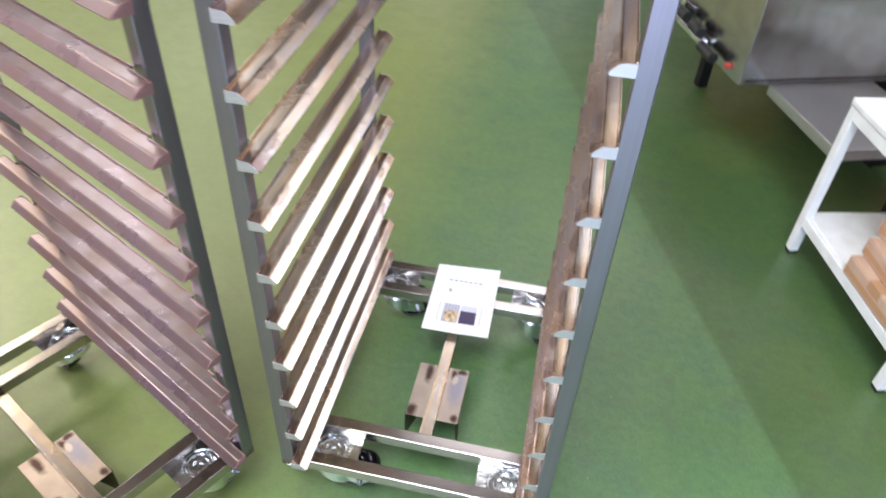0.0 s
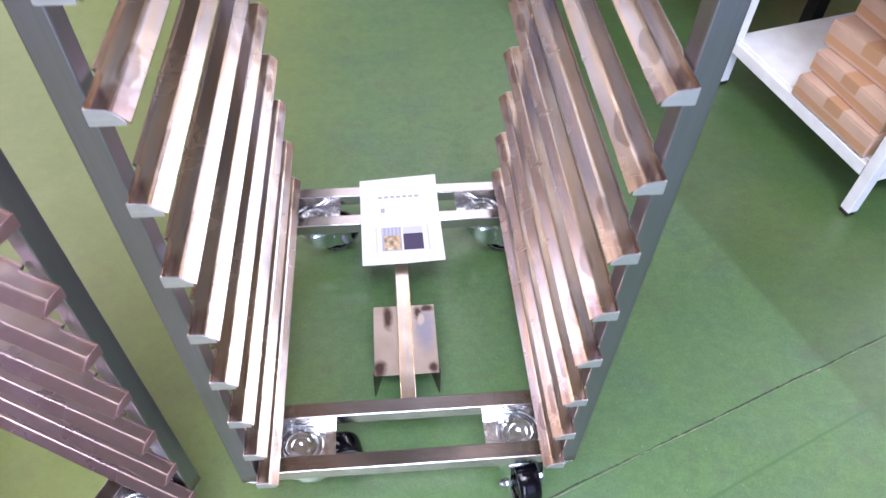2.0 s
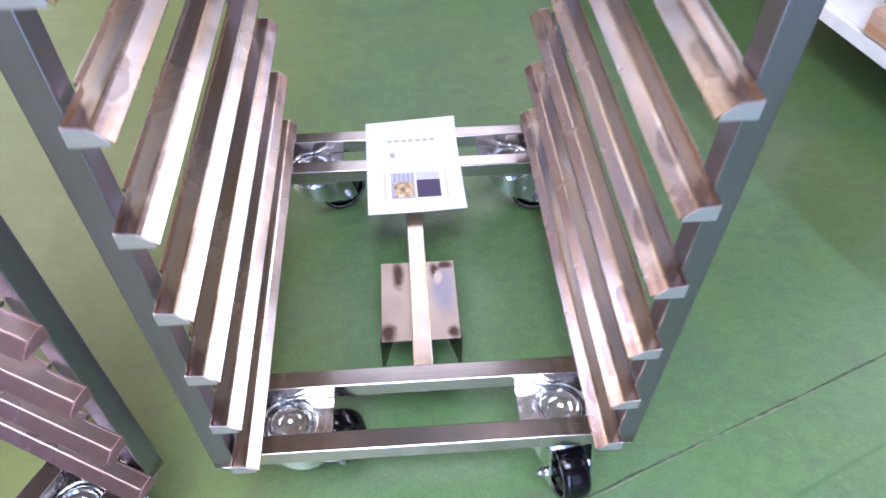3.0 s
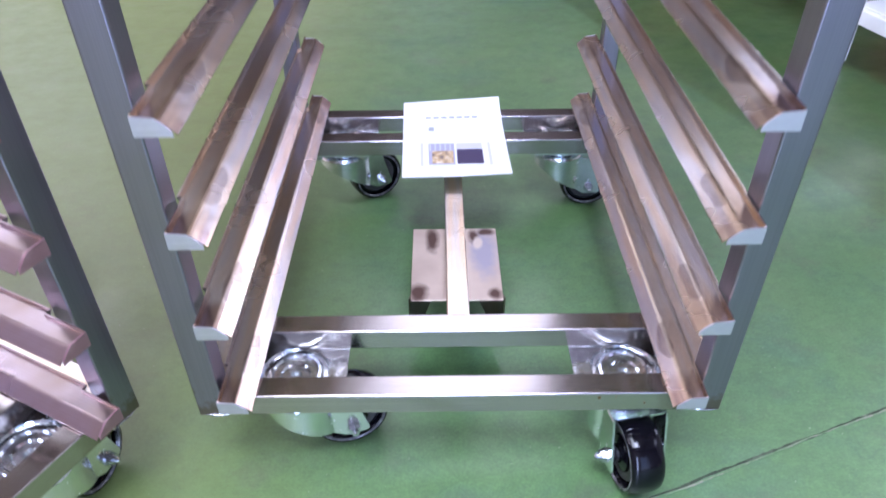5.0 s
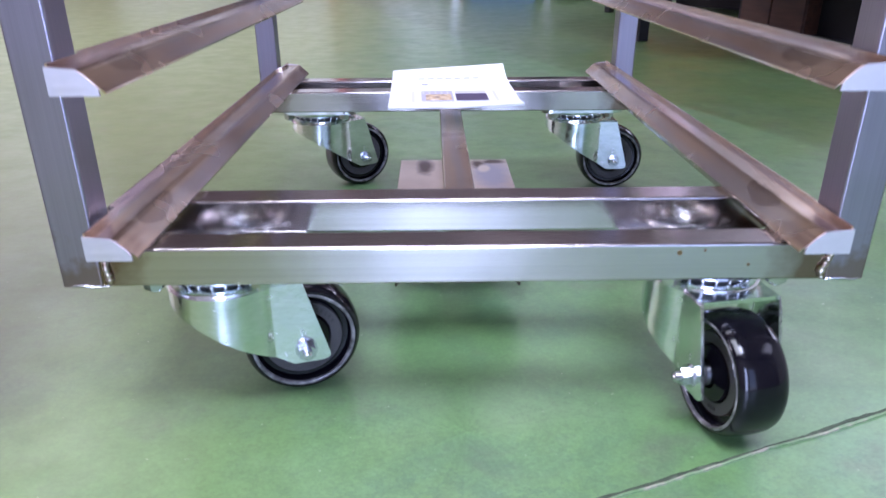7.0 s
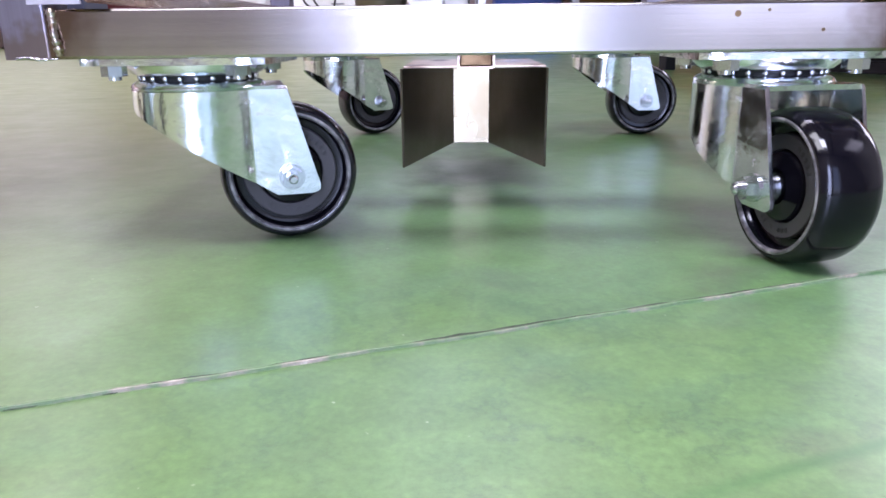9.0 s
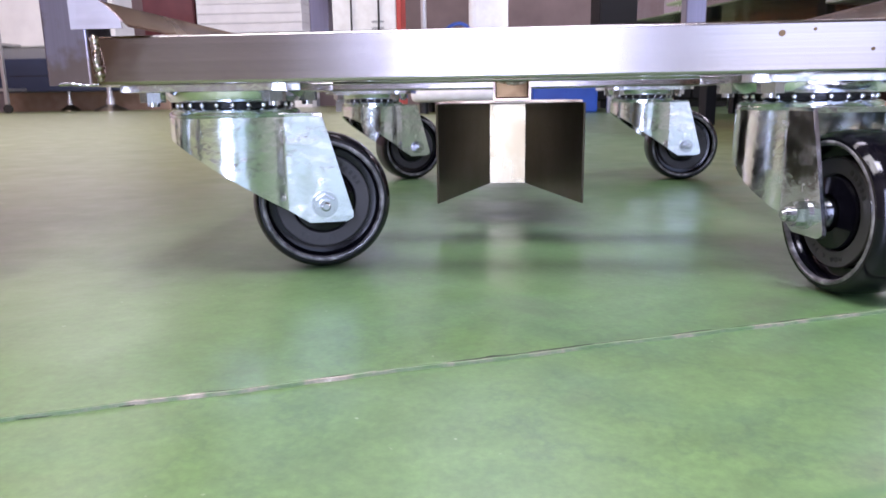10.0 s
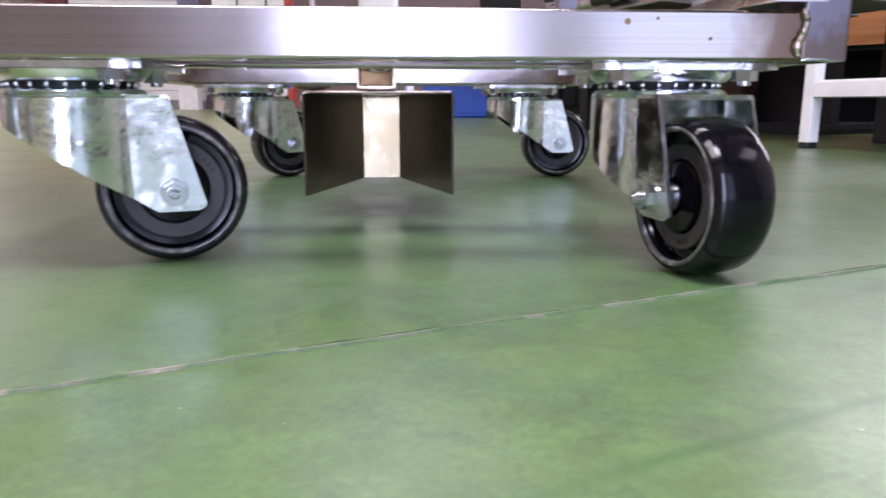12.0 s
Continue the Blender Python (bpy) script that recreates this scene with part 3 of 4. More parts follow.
# a dark joint with a chipped pale edge that crosses the floor in front of the rack
def joint(name, xa, xb, line, width, material, seed, label, high=0.0007):
    rng = random.Random(seed)
    bm = bmesh.new()
    left, right = [], []
    n = int((xb - xa) / 0.006)
    drift = 0.0
    for k in range(n + 1):
        x = xa + (xb - xa) * k / n
        drift = 0.9 * drift + rng.uniform(-0.0006, 0.0006)
        w = width * (0.55 + 0.45 * rng.random())
        y = line[0] + line[1] * x + drift
        left.append(bm.verts.new((x, y - w / 2, high)))
        right.append(bm.verts.new((x, y + w / 2, high)))
    for k in range(n):
        bm.faces.new((left[k], left[k + 1], right[k + 1], right[k]))
    low = [bm.verts.new((v.co.x, v.co.y, -0.004)) for v in left + right]
    for side, off in ((left, 0), (right, n + 1)):
        for k in range(n):
            bm.faces.new((side[k], side[k + 1], low[off + k + 1], low[off + k]))
    ob = tagged(new(name, finish(bm, name, material)), label, "floor joint", kind="structure")
    return ob


joint("floor_joint", -3.0, 6.0, (-0.0953, 0.377), 0.0038, GROOVE, 3, "ragged dark joint across the green floor", 0.0003)
joint("floor_joint", -3.0, 6.0, (-0.0980, 0.377), 0.0019, CHIPPED, 4, "chipped pale edge along the floor joint", 0.0014)


# ---- the tray rack ----
W, DEPTH, T = 0.245, 0.582, 0.025        # half width, depth, tube
BASE_Z, TOP_Z = 0.113, 1.74              # underside of the base, top of the posts
RAIL_Z, PITCH, RAILS = 0.1395, 0.0943, 17


def rail_mesh(side, reach, metal):
    """A bent tray runner: outer lip notched round the posts, flat seat, inner flange sloping down. side: 1 for the right; reach: out to the posts."""
    bm = bmesh.new()
    t = 0.0013
    line = [(0.0005, 0.0168), (0.0005, 0.0145), (0.0018, 0.0134), (0.0156, 0.0134), (0.0172, 0.0129), (0.0189, 0.0116), (0.0290, 0.0019)]
    under = [(x + (t if i < 2 else 0), z - (0 if i < 2 else t)) for i, (x, z) in enumerate(line)]
    outline = line + under[::-1]
    flip = Matrix.Diagonal((-side, 1, 1, 1)) @ Matrix.Translation((-0.2205, 0, 0))
    prev = None
    inside = (T + 0.0004, 0.15, 0.29, 0.43, DEPTH - T - 0.0004)
    for y in (-0.0195, 0.0, T, *inside, DEPTH - T, DEPTH, DEPTH + 0.0195):
        ring = [bm.verts.new(flip @ Vector((x - (reach if y in inside and x < 0.003 else 0), y, z))) for x, z in outline]
        if prev:
            for i in range(len(ring)):
                j = (i + 1) % len(ring)
                bm.faces.new((prev[i], prev[j], ring[j], ring[i]))
        else:
            bm.faces.new(ring)
        prev = ring
    bm.faces.new(prev)
    return finish(bm, "rail", metal)


def stop_mesh(side, metal):
    """The closed, round-shouldered end stop of a runner."""
    bm = bmesh.new()
    flip = Matrix.Diagonal((-side, 1, 1, 1)) @ Matrix.Translation((-0.2205, 0, 0))
    cap = [(0.0, 0.0), (0.0263, 0.0), (0.0259, 0.0035), (0.0238, 0.0063), (0.0187, 0.0112), (0.0152, 0.0136), (0.0, 0.0150)]
    add_prism(bm, cap, -0.00065, 0.00065, flip)
    return finish(bm, "end_stop", metal)


def caster(parent, x, y, turn, meshes, rim):
    """A swivel caster: fork with rounded nose, bolted plate, ball race, wheel and axle bolt. turn: where the wheel trails, degrees from +x."""
    c = part("caster", meshes["fork"], ZINC, parent, "zinc-plated swivel caster with a black wheel", pose(x, y, 0, 0, 0, turn))
    part("top_plate", meshes["plate"], ZINC, c, m=pose(0, 0, 0, 0, 0, -turn))
    part("swivel_cup", meshes["cup"], ZINC, c)
    part("wheel", meshes["wheel"], RUBBER, c, "glossy black phenolic wheel", pose(0.0485, 0, 0.0425, 90, 0, 0))
    for s in (0, 180):
        part("wheel_disc", meshes["disc"], HUB, c, "dark grey disc with moulded marks", pose(0.0485, 0, 0.0425, 90 + s, 0, 0))
        part("moulded_marks", meshes["marks"], MARK, c, "small raised size marks", pose(0.0485, 0, 0.0425, 90 + s, 0, 0))["kind"] = "stuff"
        part("wheel_ring", meshes["ring"], rim, c, "worn ring round the wheel disc, its highlight painted pale" if rim == WORN_LIT else "", pose(0.0485, 0, 0.0425, 90 + s, 0, 0))
    part("axle_bolt", meshes["axle"], ZINC, c, m=pose(0.0485, 0, 0.0425, 90, 0, 0))
    part("shade_ring", meshes["race_shade"], CABLE, c, "black ring for the shaded gap behind the bearing balls")
    for k in range(24):
        a = k * math.tau / 24
        part("bearing_ball", meshes["ball"], BALL, c, m=pose(0.0332 * math.cos(a), 0.0332 * math.sin(a), 0.1014))
    back = Matrix.Rotation(radians(-turn), 4, "Z")
    for sx in (-1, 1):
        for sy in (-1, 1):
            part("plate_bolt", meshes["nut"], ZINC, c, m=back @ pose(sx * 0.0345, sy * 0.0345, 0))
    return c


def caster_meshes():
    m = {}
    # fork: a skirt round the nose, stepping in to two flat arms that carry the axle, with a flat crown between them
    bm = bmesh.new()
    arm, t = 0.0287, 0.0022
    r_nose, ua, uz = 0.0385, 0.0185, 0.0652
    path = [(u, arm) for u in (uz, 0.0645, 0.0630, 0.0605, 0.0560, 0.0520, 0.0490, 0.0440, 0.0395, 0.0350, 0.0305, 0.0275)] + [(0.0262, arm + 0.0006), (0.0235, 0.0316)]
    side = len(path)
    a0 = math.degrees(math.acos(ua / r_nose))
    for k in range(0, 25):
        a = radians(a0 + (360 - 2 * a0) * k / 24)
        path.append((r_nose * math.cos(a), r_nose * math.sin(a)))
    path += [(u, -w) for u, w in path[:side][::-1]]
    AX = 0.0485

    def low(u):
        if u > AX - 0.009:
            return 0.0316 + 90 * max(0.0, u - 0.0600) ** 2
        return 0.0316 + (AX - 0.009 - u) * 0.66

    def high(u):
        return 0.0958 if u < 0.0491 else 0.0958 - (u - 0.0491) * 3.65
    rows = []
    for off in (0, t):
        lo, hi, rim = [], [], []
        for i, (u, w) in enumerate(path):
            a, b = path[max(i - 1, 0)], path[min(i + 1, len(path) - 1)]
            d = Vector((b[0] - a[0], b[1] - a[1])).normalized()
            inward = Vector((-d.y, d.x))
            q = Vector((u, w)) + off * inward
            lo.append(bm.verts.new((q.x, q.y, low(u))))
            rim.append(bm.verts.new((q.x, q.y, high(u) - 0.0016)))
            q += 0.0010 * inward if off == 0 and u < 0.0491 else Vector((0, 0))
            hi.append(bm.verts.new((q.x, q.y, high(u))))
        rows.append((lo, rim, hi))
    n = len(path)
    (alo, arim, ahi), (blo, brim, bhi) = rows
    for i in range(n - 1):
        for p, q in ((alo, arim), (arim, ahi)):
            bm.faces.new((p[i], p[i + 1], q[i + 1], q[i]))
        for p, q in ((blo, brim), (brim, bhi)):
            bm.faces.new((p[i], q[i], q[i + 1], p[i + 1]))
        bm.faces.new((alo[i], blo[i], blo[i + 1], alo[i + 1]))
        bm.faces.new((ahi[i], ahi[i + 1], bhi[i + 1], bhi[i]))
    for i in (0, n - 1):
        bm.faces.new((alo[i], arim[i], brim[i], blo[i]))
        bm.faces.new((arim[i], ahi[i], bhi[i], brim[i]))
    crown = [(u, w) for u, w in path if u < 0.0492]
    lo = [bm.verts.new((u * 0.98, w * 0.96, 0.0932)) for u, w in crown]
    hi = [bm.verts.new((u * 0.98, w * 0.96, 0.0960)) for u, w in crown]
    bm.faces.new(lo), bm.faces.new(hi[::-1])
    for i in range(len(lo)):
        j = (i + 1) % len(lo)
        bm.faces.new((lo[i], hi[i], hi[j], lo[j]))
    m["fork"] = finish(bm, "caster", ZINC, 24)
    # plate with a dished, ringed middle and a hole
    bm = bmesh.new()
    half_x, half_y, seg = 0.0525, 0.0425, 48
    prof = [(0.0065, 0.104), (0.0065, 0.1075), (0.0135, 0.1078), (0.0150, 0.1100), (0.0215, 0.1105), (0.0235, 0.1128), (0.0262, 0.1124), (0.0285, 0.1098), (0.0325, 0.1095), (0.0345, 0.1126)]
    add_lathe(bm, prof, segments=seg)
    ring = [v for v in bm.verts if abs(v.co.xy.length - 0.0345) < 1e-5]
    ring.sort(key=lambda v: math.atan2(v.co.y, v.co.x))
    outer = []
    for v in ring:
        a = math.atan2(v.co.y, v.co.x)
        k = min(half_x / max(abs(math.cos(a)), 1e-6), half_y / max(abs(math.sin(a)), 1e-6))
        k = min(k, 0.0640)
        outer.append((k * math.cos(a), k * math.sin(a)))
    up = [bm.verts.new((x, y, 0.1126)) for x, y in outer]
    dn = [bm.verts.new((x, y, 0.1090)) for x, y in outer]
    inner_dn = [bm.verts.new((v.co.x * 0.97, v.co.y * 0.97, 0.1090)) for v in ring]
    for i in range(seg):
        j = (i + 1) % seg
        bm.faces.new((ring[i], ring[j], up[j], up[i]))
        bm.faces.new((up[i], up[j], dn[j], dn[i]))
        bm.faces.new((dn[i], dn[j], inner_dn[j], inner_dn[i]))
    m["plate"] = finish(bm, "top_plate", ZINC, 40)
    bm = bmesh.new()
    add_lathe(bm, [(0.0, 0.0998), (0.0325, 0.0998), (0.0358, 0.0990), (0.0378, 0.0975), (0.0385, 0.0958), (0.0, 0.0958)])
    add_lathe(bm, [(0.024, 0.1088), (0.0415, 0.1088), (0.0400, 0.1062), (0.0365, 0.1032), (0.024, 0.1032)], closed=True)
    add_cyl(bm, 0.0250, 0.006, pose(0, 0, 0.1010), 32)
    m["cup"] = finish(bm, "swivel_cup", ZINC, 35)
    # black ring in place of the shade in the gap between the balls
    bm = bmesh.new()
    add_lathe(bm, [(0.0255, 0.0999), (0.0318, 0.0999), (0.0312, 0.1015), (0.0318, 0.1031), (0.0255, 0.1031)], closed=True)
    m["race_shade"] = finish(bm, "shade_ring", CABLE, 40)
    bm = bmesh.new()
    half = [(0.0100, 0.0160), (0.0185, 0.0140), (0.0200, 0.0085), (0.0292, 0.0085), (0.0330, 0.0092), (0.0343, 0.0153), (0.0362, 0.0172), (0.0386, 0.0171), (0.0404, 0.0152), (0.0417, 0.0116), (0.0423, 0.0066)]
    add_lathe(bm, half + [(0.0425, 0.0)] + [(r, -z) for r, z in half[::-1]], segments=72, closed=True)
    m["wheel"] = finish(bm, "wheel", RUBBER, 38)
    bm = bmesh.new()
    add_lathe(bm, [(0.0201, 0.0116), (0.0205, 0.0120), (0.0280, 0.0124), (0.0286, 0.0118), (0.0286, 0.0086), (0.0201, 0.0086)], segments=48, closed=True)
    m["disc"] = finish(bm, "wheel_disc", HUB, 40)
    # the maker's mark is a row of plain bars; the size stands opposite, feet towards the hub
    bm = bmesh.new()
    for k in range(5):
        a = radians(62 - 9 * k)
        add_box(bm, -0.0011, 0.0011, -0.0015, 0.0015, 0, 0.0004, 0.0003, 1)
        for v in list(bm.verts)[-24:]:
            v.co = Matrix.Rotation(a - math.pi / 2, 3, "Z") @ (v.co + Vector((0, 0.0243, 0.0120)))
    for k, letter in enumerate("080 x 35"):
        if letter == " ":
            continue
        font = bpy.data.curves.new("size_mark", "FONT")
        font.body, font.size, font.extrude, font.align_x = letter, 0.0042, 0.0002, "CENTER"
        ob = bpy.data.objects.new("size_mark", font)
        glyph = ob.to_mesh()
        glyph.transform(Matrix.Rotation(radians(-68 - 8 * k) - math.pi / 2, 4, "Z") @ Matrix.Translation((0, 0.0230, 0.0123)))
        bm.from_mesh(glyph)
        ob.to_mesh_clear()
        bpy.data.objects.remove(ob)
        bpy.data.curves.remove(font)
    m["marks"] = finish(bm, "moulded_marks", MARK)
    bm = bmesh.new()
    add_lathe(bm, [(0.0344, 0.0155), (0.0347, 0.0169), (0.0356, 0.0176), (0.0366, 0.0176), (0.0372, 0.0172), (0.0366, 0.0164), (0.0352, 0.0158)], segments=72, closed=True)
    m["ring"] = finish(bm, "wheel_ring", WORN_LIT, 50)
    bm = bmesh.new()
    add_cyl(bm, 0.0038, 0.0682, pose(0, 0, 0.0053), 20)
    add_cyl(bm, 0.0030, 0.0016, pose(0, 0, 0.0400), 20, 0.0018)
    add_cyl(bm, 0.0064, 0.0058, pose(0, 0, 0.0328), 6)
    add_cyl(bm, 0.0078, 0.0012, pose(0, 0, 0.0294), 28)
    add_cyl(bm, 0.0066, 0.0042, pose(0, 0, -0.0308), 6)
    add_cyl(bm, 0.0080, 0.0528, Matrix(), 24)
    m["axle"] = finish(bm, "axle_bolt", NUT, 30)
    bm = bmesh.new()
    bmesh.ops.create_uvsphere(bm, u_segments=12, v_segments=8, radius=0.0016)
    m["ball"] = finish(bm, "bearing_ball", BALL, 80)
    bm = bmesh.new()
    add_cyl(bm, 0.0068, 0.0055, pose(0, 0, 0.1060), 6)
    add_cyl(bm, 0.0036, 0.0030, pose(0, 0, 0.1025), 14)
    m["nut"] = finish(bm, "plate_bolt", NUT, 30)
    return m


def bead(start, end, size, seed):
    """A lumpy weld bead between two points, in one piece."""
    rng = random.Random(seed)
    a, b = Vector(start), Vector(end)
    d = (b - a).normalized()
    side = d.orthogonal().normalized()
    up = d.cross(side)
    n = max(8, int((b - a).length / 0.0007))
    bm = bmesh.new()
    rings = []
    for k in range(n + 1):
        lump = 0.70 + 0.22 * abs(math.sin(k * 0.62 + seed)) + 0.22 * math.sin(k * 0.17 + 2 * seed) + rng.uniform(-0.07, 0.07)
        r = size * lump * math.sqrt(max(0.05, 1 - (2 * k / n - 1) ** 8))
        p = a.lerp(b, k / n) + side * (rng.uniform(-0.12, 0.12) + 0.3 * math.sin(k * 0.23 + seed)) * size + up * 0.45 * size * math.sin(k * 0.19 + 2 * seed)
        rings.append([bm.verts.new(p + r * (math.cos(q) * side + math.sin(q) * up)) for q in (j * math.pi / 5 for j in range(10))])
    for p, q in zip(rings, rings[1:]):
        for j in range(10):
            bm.faces.new((p[j], p[(j + 1) % 10], q[(j + 1) % 10], q[j]))
    bm.faces.new(rings[0]), bm.faces.new(rings[-1])
    return bm


def tray_rack(m, label, turns, casters, spread, spots=False, sheet_metal=STEEL_Y, end_metal=CAP):
    rack = thing("tray_rack", m, label, "tray rack", "tray racks")
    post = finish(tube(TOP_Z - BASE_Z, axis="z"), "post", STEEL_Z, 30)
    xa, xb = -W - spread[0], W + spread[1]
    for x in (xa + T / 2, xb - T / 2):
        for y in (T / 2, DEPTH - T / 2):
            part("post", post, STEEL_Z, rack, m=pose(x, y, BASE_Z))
    bar = finish(tube(xb - xa - 2 * T, axis="x"), "base_bar", STEEL_X, 30)
    zc = BASE_Z + T / 2
    for y in (T / 2, 0.0975, DEPTH - 0.0875, DEPTH - T / 2):
        part("base_bar", bar, STEEL_X, rack, "brushed square steel tube", pose(xa + T, y, zc))
    side = finish(tube(DEPTH - 2 * T, axis="y"), "side_bar", STEEL_Y, 30)
    for x in (xa + T / 2, xb - T / 2):
        part("side_bar", side, STEEL_Y, rack, m=pose(x, T, zc))
        part("side_bar", side, STEEL_Y, rack, m=pose(x, T, TOP_Z - T / 2 - 0.002))
    part("top_bar", bar, STEEL_X, rack, m=pose(xa + T, DEPTH - T / 2, TOP_Z - T / 2 - 0.002))
    part("centre_tube", tube(DEPTH - 0.2215, axis="y", high=0.024), STEEL_Y, rack, m=pose(0, 0.1105, 0.113), smooth=30)
    part("tube_plug", box(-0.0109, 0.0109, 0.1145, 0.1160, 0.1026, 0.1234, 0.0008, 1), BURNT, rack, "bronze-stained plug inside the open tube end")
    rails = {s: rail_mesh(s, spread[(s + 1) // 2], sheet_metal) for s in (-1, 1)}
    stops = {s: stop_mesh(s, end_metal) for s in (-1, 1)}
    for k in range(RAILS):
        for s in (-1, 1):
            runner = part("rail", rails[s], sheet_metal, rack, "bent steel tray runner with end stops" if k == 0 else "", pose(0, 0, RAIL_Z + PITCH * k))
            for y in (-0.0202, DEPTH + 0.0202):
                part("end_stop", stops[s], end_metal, runner, m=pose(0, y, 0))
    # guide bracket under the centre tube: top plate, two splayed wings, back strip
    guide = part("guide_bracket", box(-0.054, 0.054, 0.173, 0.313, 0.0985, 0.1005, 0.0006, 1), PLATE_TOP, rack, "heat-stained steel guide bracket")
    for s in (-1, 1):
        d = Vector((s * 0.0175, 0.311, 0)) - Vector((s * 0.0560, 0.178, 0))
        ang = math.degrees(math.atan2(d.y, d.x))
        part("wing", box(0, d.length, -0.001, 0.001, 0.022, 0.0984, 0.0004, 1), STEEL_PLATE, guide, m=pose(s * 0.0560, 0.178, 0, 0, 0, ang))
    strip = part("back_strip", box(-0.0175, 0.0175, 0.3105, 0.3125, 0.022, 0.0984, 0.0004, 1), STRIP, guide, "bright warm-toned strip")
    part("weld_bead", bead((-0.0165, 0.3098, 0.0975), (0.0165, 0.3098, 0.0975), 0.0014, 41), WELD, strip, smooth=70)
    for s in (-1, 1):
        part("weld_bead", bead((s * 0.0178, 0.3090, 0.024), (s * 0.0178, 0.3090, 0.096), 0.0008, 43 + s), WELD, strip, smooth=70)
    seed = 1
    for s in (-1, 1):
        for y in (0.0, DEPTH):
            wb = bead((s * (W - T - 0.0005), y, BASE_Z + 0.001), (s * (W - T + 0.001), y, BASE_Z + T + 0.001), 0.0031, seed)
            part("weld_bead", wb, WELD, rack, "lumpy weld bead with burnt edges", smooth=70)
            seed += 1
    for s in (-1, 1):
        wb = bead((s * (W - T + 0.001), -0.0002, BASE_Z + 0.0004), (s * (W - 0.001), -0.0002, BASE_Z + 0.0004), 0.0010, seed)
        part("weld_bead", wb, NUT, rack, "thin bright weld under the post", smooth=70)
        seed += 1
    for y in (0.111, DEPTH - 0.111):
        wb = bead((-0.010, y, 0.1130), (0.010, y, 0.1130), 0.0017, seed)
        part("weld_bead", wb, WELD, rack, smooth=70)
        seed += 1
    if spots:
        for x, z, r in ((0.129, 0.1320, 0.0016), (0.1445, 0.1336, 0.0008), (0.1725, 0.1238, 0.0009)):
            part("rust_spot", add_cyl(bmesh.new(), r, 0.0004, pose(x, -0.0001, z, 90, 0, 0), 12), BURNT, rack)
    for (x, y), a in zip(((-0.167, 0.0537), (0.167, 0.0537), (-0.167, DEPTH - 0.0537), (0.167, DEPTH - 0.0537)), turns):
        # front right ring stays dark; the others have the painted highlight
        caster(rack, x, y, a, casters, HUB if (x > 0 and y < 0.3) else WORN_LIT)
    return rack


CASTERS = caster_meshes()
tray_rack(pose(0, 0, 0), "tall stainless steel tray rack on black casters", (17, -80, 30, 0), CASTERS, (0.0043, 0.0012), True)
tray_rack(pose(-0.425, -0.211, 0, 0, 0, 62.8), "stainless steel tray rack turned askew beside the other", (120, 15, 200, 100), CASTERS, (0.0043, 0.0060), False, PINK_LIT_STEEL, PINK_LIT_STOP)

# ---- the booklet on the rack's base ----
book = thing("booklet", pose(0.003, 0.484, 0.1392, 0, 0, 1.2), "white printed booklet lying on the rack's base bars", "booklet")


def sheet(bm, x0, x1, y0, y1, lift):
    """A slightly curled sheet patch at a height above the cover."""
    nx, ny = max(2, int((x1 - x0) / 0.012)), max(2, int((y1 - y0) / 0.012))
    grid = []
    for i in range(nx + 1):
        row = []
        for j in range(ny + 1):
            x, y = x0 + (x1 - x0) * i / nx, y0 + (y1 - y0) * j / ny
            z = lift + 0.009 * max(0, (y - 0.03) / 0.075) ** 2 * (1 + 0.45 * x / 0.075) + 0.003 * max(0, (-y - 0.07) / 0.035) * max(0, x / 0.075)
            row.append(bm.verts.new((x, y, z)))
        grid.append(row)
    for i in range(nx):
        for j in range(ny):
            bm.faces.new((grid[i][j], grid[i + 1][j], grid[i + 1][j + 1], grid[i][j + 1]))
    return bm


def slab(x0, x1, y0, y1, z, thick):
    """A curled sheet with its own thickness below the height z."""
    bm = sheet(bmesh.new(), x0, x1, y0, y1, z)
    got = bmesh.ops.extrude_face_region(bm, geom=list(bm.faces))
    for v in got["geom"]:
        if isinstance(v, bmesh.types.BMVert):
            v.co.z -= thick
    return bm


part("pages", slab(-0.0745, 0.0745, -0.1052, 0.1052, 0.0012, 0.0011), PAPER, book, smooth=40)
cover = part("cover", slab(-0.075, 0.075, -0.106, 0.106, 0.0020, 0.0004), PAPER, book, smooth=40)
for name, a, ink, z in (("photo_ground", (-0.0495, 0.0510, -0.079, -0.015), PALE_LILAC, 0.0023), ("photo_window", (-0.0455, 0.0470, -0.0785, -0.0155), PAPER, 0.0026),
                     ("photo_shelf", (-0.0380, -0.0010, -0.0765, -0.0180), LILAC, 0.0029), ("photo_bread", (-0.0330, -0.0030, -0.0740, -0.0400), AMBER, 0.0032),
                     ("photo_banner", (0.0020, 0.0390, -0.0345, -0.0180), PALE_LILAC, 0.0029), ("photo_oven", (0.0020, 0.0390, -0.0755, -0.0355), PLUM, 0.0029)):
    part(name, slab(*a, z, 0.0001), ink, cover)
for k in range(5):
    part("photo_stripe", slab(-0.0365 + k * 0.0072, -0.0345 + k * 0.0072, -0.0390, -0.0190, 0.0032, 0.0001), INK_PALE, cover)
for k in range(7):
    part("title_bar", slab(-0.041 + k * 0.0118, -0.0325 + k * 0.0118, 0.058, 0.0635, 0.0023, 0.0001), INK, cover)
part("emblem", slab(-0.037, -0.029, 0.021, 0.033, 0.0023, 0.0001), INK, cover)

